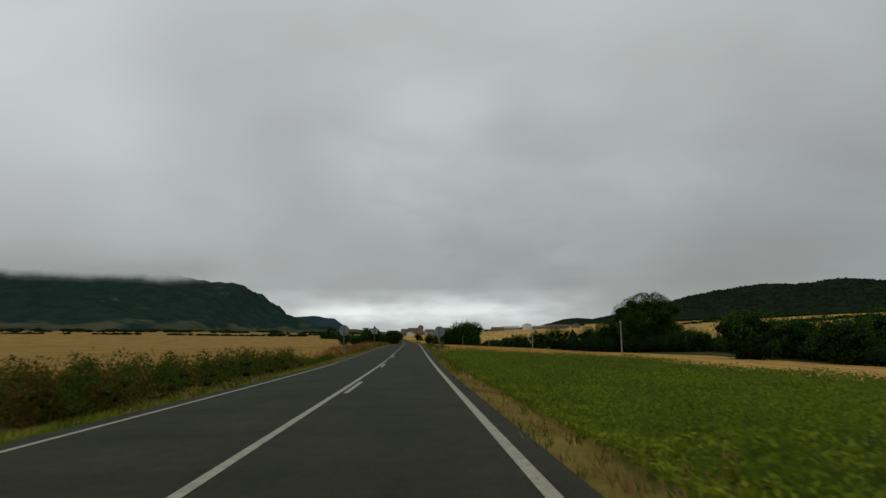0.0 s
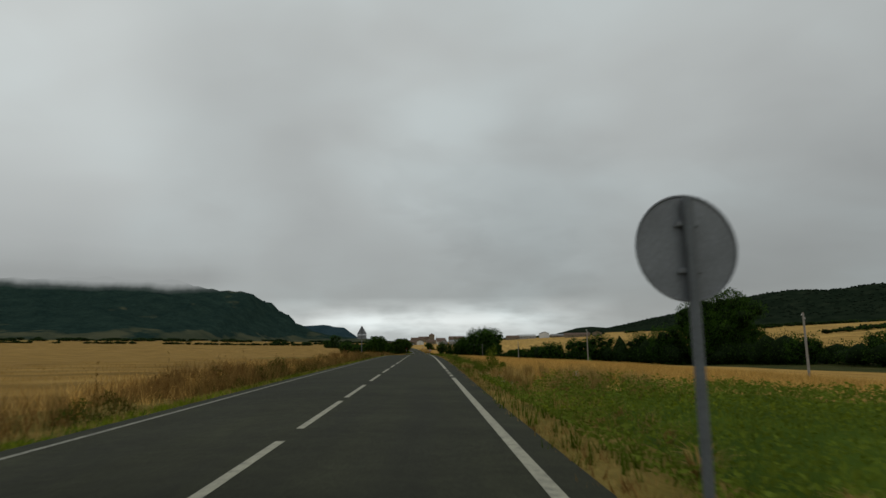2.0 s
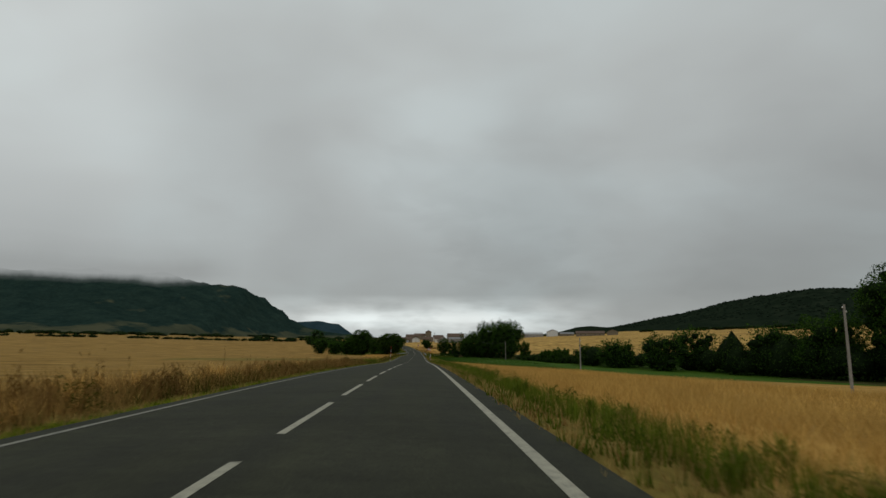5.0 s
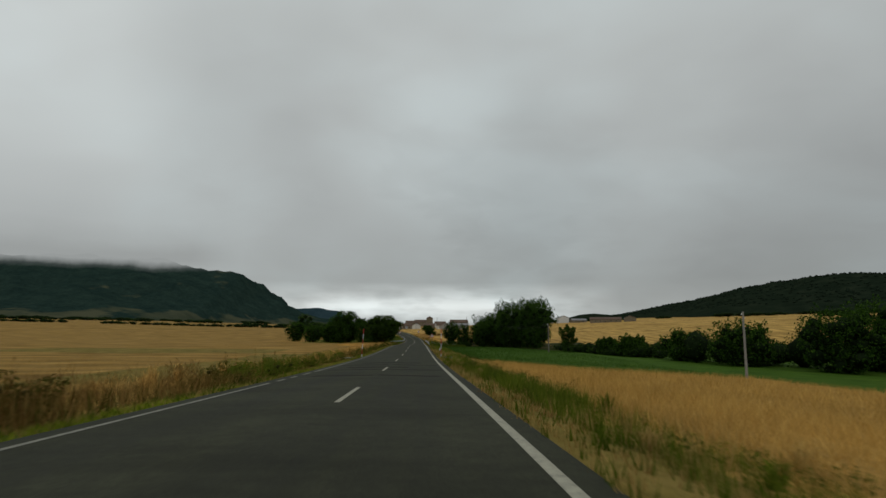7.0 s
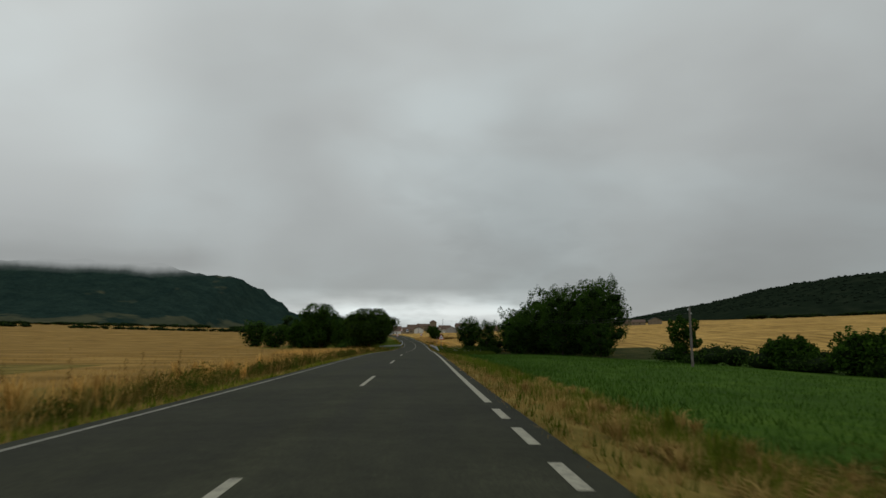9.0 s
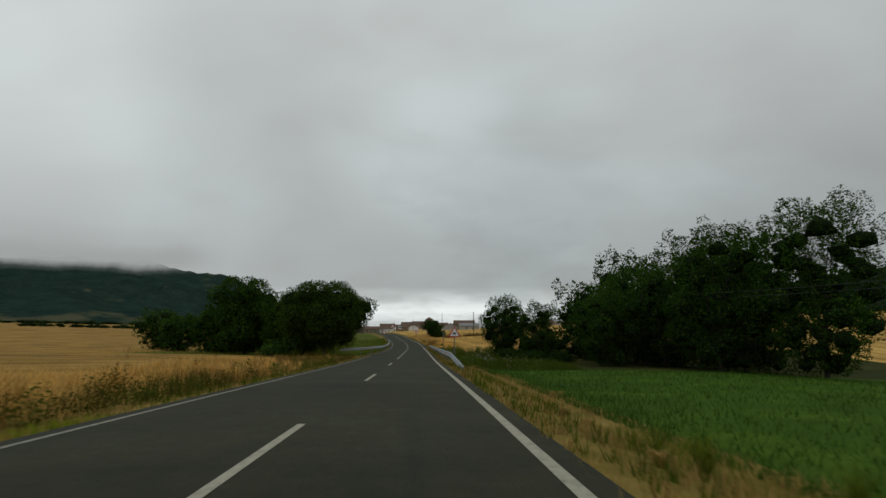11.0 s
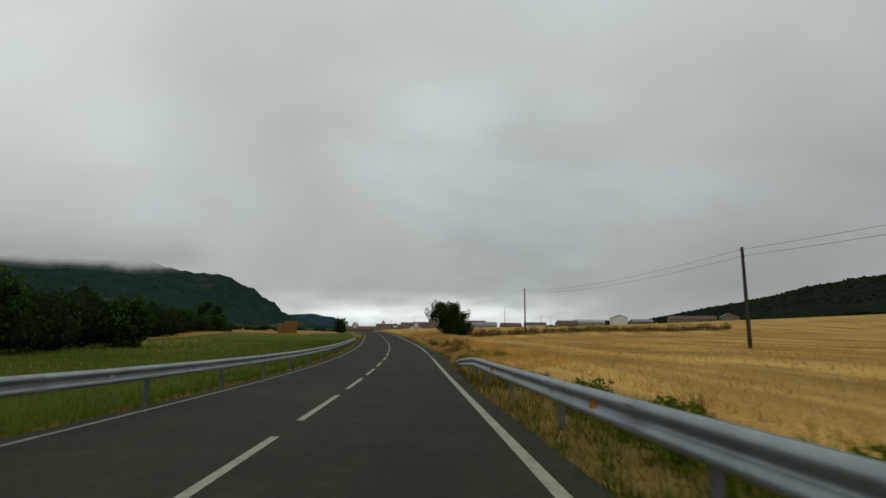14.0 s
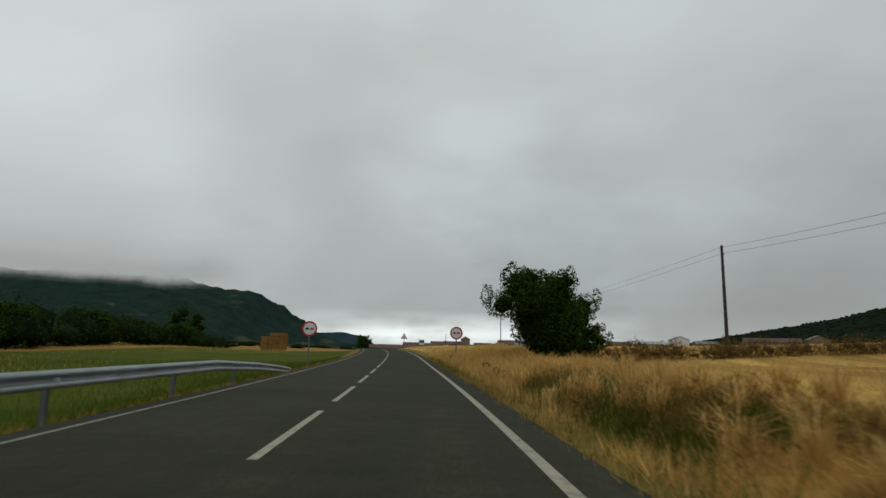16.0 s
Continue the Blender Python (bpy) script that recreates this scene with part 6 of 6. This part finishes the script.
clumps("weed_clumps", "tall pale umbel weeds before the trees", [(-7.2 + 1.2 * r.normal(), y, 1.1 + .7 * r.random(), .42) for y in r.uniform(379, 391, 20)], G_WEED, 99, per=220, leaf=.049, wide=.25, rise=.3)
clumps("weed_stalks", "tall thin rusty seed stalks above the verge", verge_spots(110, 5, 384, -7.0, -5.2, 1.2, 1.6, .07), G_RUST, 93, per=40, leaf=.06, wide=.12, rise=.9)
clumps("weed_clumps", "green weed clumps between verge and wheat", [(5.3 + 1.1 * r.random(), y, .3 + .35 * r.random(), .3 + .25 * r.random()) for y in r.uniform(93, 267, 190)], G_GREEN, 81, per=115, leaf=.030, wide=.3, rise=.3)
clumps("weed_clumps", "dense olive green weeds between verge and wheat", [(4.9 + 2.3 * h_.random(), y, .3 + .4 * h_.random(), .4 + .25 * h_.random()) for y in np.concatenate([h_.uniform(92, 125, 62), h_.uniform(125, 222, 60), h_.uniform(222, 262, 46)])], G_WEED, 502, per=160, leaf=.043, wide=.25, rise=.35)
clumps("weed_clumps", "brown and olive growth beside the wheat", [(5.4 + 2.6 * h_.random(), y, .3 + .35 * h_.random(), .45 + .3 * h_.random()) for y in np.concatenate([h_.uniform(92, 125, 16), h_.uniform(218, 268, 44)])], G_OLIVE, 503, per=170, leaf=.054, wide=.14, rise=.5)
clumps("weed_clumps", "tall yellow-green weed at the field's edge", [(5.9, 86.5, 1.7, .38), (6.9, 89.8, .7, .3)], G_GREEN, 82, per=760, leaf=.054)
clumps("weed_clumps", "dense flowering weeds behind the guard rail", [(5.9 + 7 * r.random() ** 1.3, y, .5 + .7 * r.random(), .35 + .3 * r.random()) for y in r.uniform(373, 413, 150)], G_WEED, 83, per=160)
clumps("weed_clumps", "tall seeding weeds behind the guard rail", [(5.2 + 2.5 * r.random(), y, .9 + .5 * r.random(), .2 + .15 * r.random()) for y in r.uniform(400, 415, 34)], G_GREEN, 84, per=200, leaf=.054, wide=.2, rise=.5)
clumps("weed_clumps", "brown seeding docks behind the guard rail", [(5.4 + 3.0 * r.random(), y, .8 + .4 * r.random(), .15 + .1 * r.random()) for y in r.uniform(400, 413, 12)], G_RUST, 96, per=170, leaf=.054, wide=.2, rise=.6)
clumps("weed_clumps", "leafy green weeds behind the guard rail", [(5.1 + 1.6 * r.random(), y, .3 + .3 * r.random(), .35 + .2 * r.random()) for y in r.uniform(413, 429, 26)], G_GREEN, 101, per=200, leaf=.054)
clumps("white_flowers", "white flower heads behind the guard rail", [(5.6 + 7 * r.random(), y, .9, .5) for y in r.uniform(374, 408, 95)], M_PETAL, 85, per=7, leaf=.042)
clumps("weed_clumps", "pale feathery grass heads on the bank", [(5.3 + 2.2 * r.random(), y, .5 + .4 * r.random(), .4 + .3 * r.random()) for y in r.uniform(487, 521, 60)], G_GOLD, 94, per=250, leaf=.081, wide=.08, rise=.7)
clumps("weed_clumps", "umber grass tufts in the bank", [(5.0 + 2.0 * r.random(), y, .35 + .3 * r.random(), .4 + .25 * r.random()) for y in r.uniform(462, 496, 26)], G_UMBER, 103, per=250, leaf=.070, wide=.10, rise=.5)
clumps("weed_clumps", "reddish brown growth at the foot of the bank", [(5.0 + 2.8 * h_.random(), y, .3 + .35 * h_.random(), .4 + .3 * h_.random()) for y in h_.uniform(472, 484, 34)], G_UMBER, 506, per=240, leaf=.065, wide=.10, rise=.5)
clumps("weed_clumps", "green weeds round the culvert", [(5.4 + 1.8 * r.random(), y, .3 + .3 * r.random(), .35 + .2 * r.random()) for y in r.uniform(448, 456, 18)], G_GREEN, 102, per=250, leaf=.038, wide=.14, rise=.5)
clumps("weed_clumps", "umber weeds at the bank's foot", [(4.9 + 1.6 * r.random(), y, .35 + .4 * r.random(), .35 + .3 * r.random()) for y in r.uniform(450, 521, 20)], G_OLIVE, 95, per=220, leaf=.065, wide=.12, rise=.4)
clumps("weed_clumps", "rank olive and brown weeds before the roadside trees", [(-5.2 - 4.5 * h_.random(), y, .5 + .6 * h_.random(), .4 + .3 * h_.random()) for y in h_.uniform(366, 392, 44)], G_OLIVE, 504, per=250, leaf=.065, wide=.14, rise=.5)
clumps("weed_clumps", "rank umber weeds before the roadside trees", [(-5.4 - 4.0 * h_.random(), y, .4 + .5 * h_.random(), .4 + .3 * h_.random()) for y in h_.uniform(362, 390, 46)], G_UMBER, 505, per=220, leaf=.065, wide=.12, rise=.6)
g = np.random.default_rng(105)
clumps("weed_clumps", "low leafy green weeds along the verge", [(-4.9 - 1.6 * g.random(), y, .25 + .5 * g.random(), .35 + .3 * g.random()) for y in g.uniform(40, 60, 15)], G_WEED, 104, per=280, leaf=.043, wide=.28, rise=.3)


def tussocks(name, label, spots, mat, seed, per=66):
    """Fountain-like grass tussocks; spots: rows of (u, y, height, spread)."""
    r = np.random.default_rng(seed)
    sp = np.repeat(np.array(spots), per, axis=0)
    k = len(sp)
    y = sp[:, 1] + r.normal(scale=.10, size=k) * sp[:, 3]
    x = road_x(y) + sp[:, 0] + r.normal(scale=.10, size=k) * sp[:, 3]
    z = ground_z(x, y) - .02
    h = sp[:, 2] * (.5 + .6 * r.random(k))
    out = sp[:, 3] * (.25 + 1.0 * r.random(k) ** .7)
    a = r.random(k) * 2 * math.pi
    cx, cy = np.cos(a), np.sin(a)
    wx, wy = -cy * .008, cx * .008
    p0 = np.stack([x - wx, y - wy, z], -1)
    p1 = np.stack([x + wx, y + wy, z], -1)
    m = np.stack([x + cx * out * .4, y + cy * out * .4, z + h * .8], -1)
    m2 = np.stack([x + cx * out * .4 + wx * 2, y + cy * out * .4 + wy * 2, z + h * .8], -1)
    tip = np.stack([x + cx * out, y + cy * out, z + h * (.75 + .3 * r.random(k))], -1)
    v = np.stack([p0, p1, m2, m, tip], 1).reshape(-1, 3)
    i = np.arange(k) * 5
    f = np.concatenate([np.stack([i, i + 1, i + 2], -1), np.stack([i, i + 2, i + 3], -1), np.stack([i + 3, i + 2, i + 4], -1)])
    return tagged(soup(name, v, f, mat), label, "grass", kind="stuff")


tussocks("grass_tussocks", "tawny grass tussocks beside the stubble", [(-5.4 - 3.2 * r.random(), y, .55 + .5 * r.random(), .35 + .35 * r.random()) for y in rank_ys(60, 389, 170)], G_TAWNY, 301)
tussocks("grass_tussocks", "green grass tussocks on the verge", [(5.2 + 1.6 * r.random(), y, .4 + .3 * r.random(), .3 + .25 * r.random()) for y in r.uniform(91, 333, 150)], G_GREEN, 303)
tussocks("grass_tussocks", "dry grass tussocks on the verge", [(4.8 + 2.6 * r.random(), y, .2 + .3 * r.random(), .25 + .3 * r.random()) for y in np.concatenate([r.uniform(-0, 444, 110), r.uniform(251, 291, 110)])], G_DRY, 304)
tussocks("grass_tussocks", "tall pale tussocks on the roadside bank", [(4.9 + 4.0 * r.random(), y, .5 + .45 * r.random(), .35 + .3 * r.random()) for y in r.uniform(475, 532, 150)], G_GOLD, 305)
tussocks("grass_tussocks", "tawny tussocks under the roadside trees", [(-5.2 - 7 * r.random(), y, .35 + .4 * r.random(), .35 + .3 * r.random()) for y in r.uniform(350, 391, 90)], G_TAWNY, 306)
tussocks("grass_tussocks", "tall dry tussocks at the end of the green crop", [(5.4 + 5.5 * r.random(), y, .5 + .5 * r.random(), .35 + .3 * r.random()) for y in r.uniform(70, 84, 90)], G_DRY, 307)
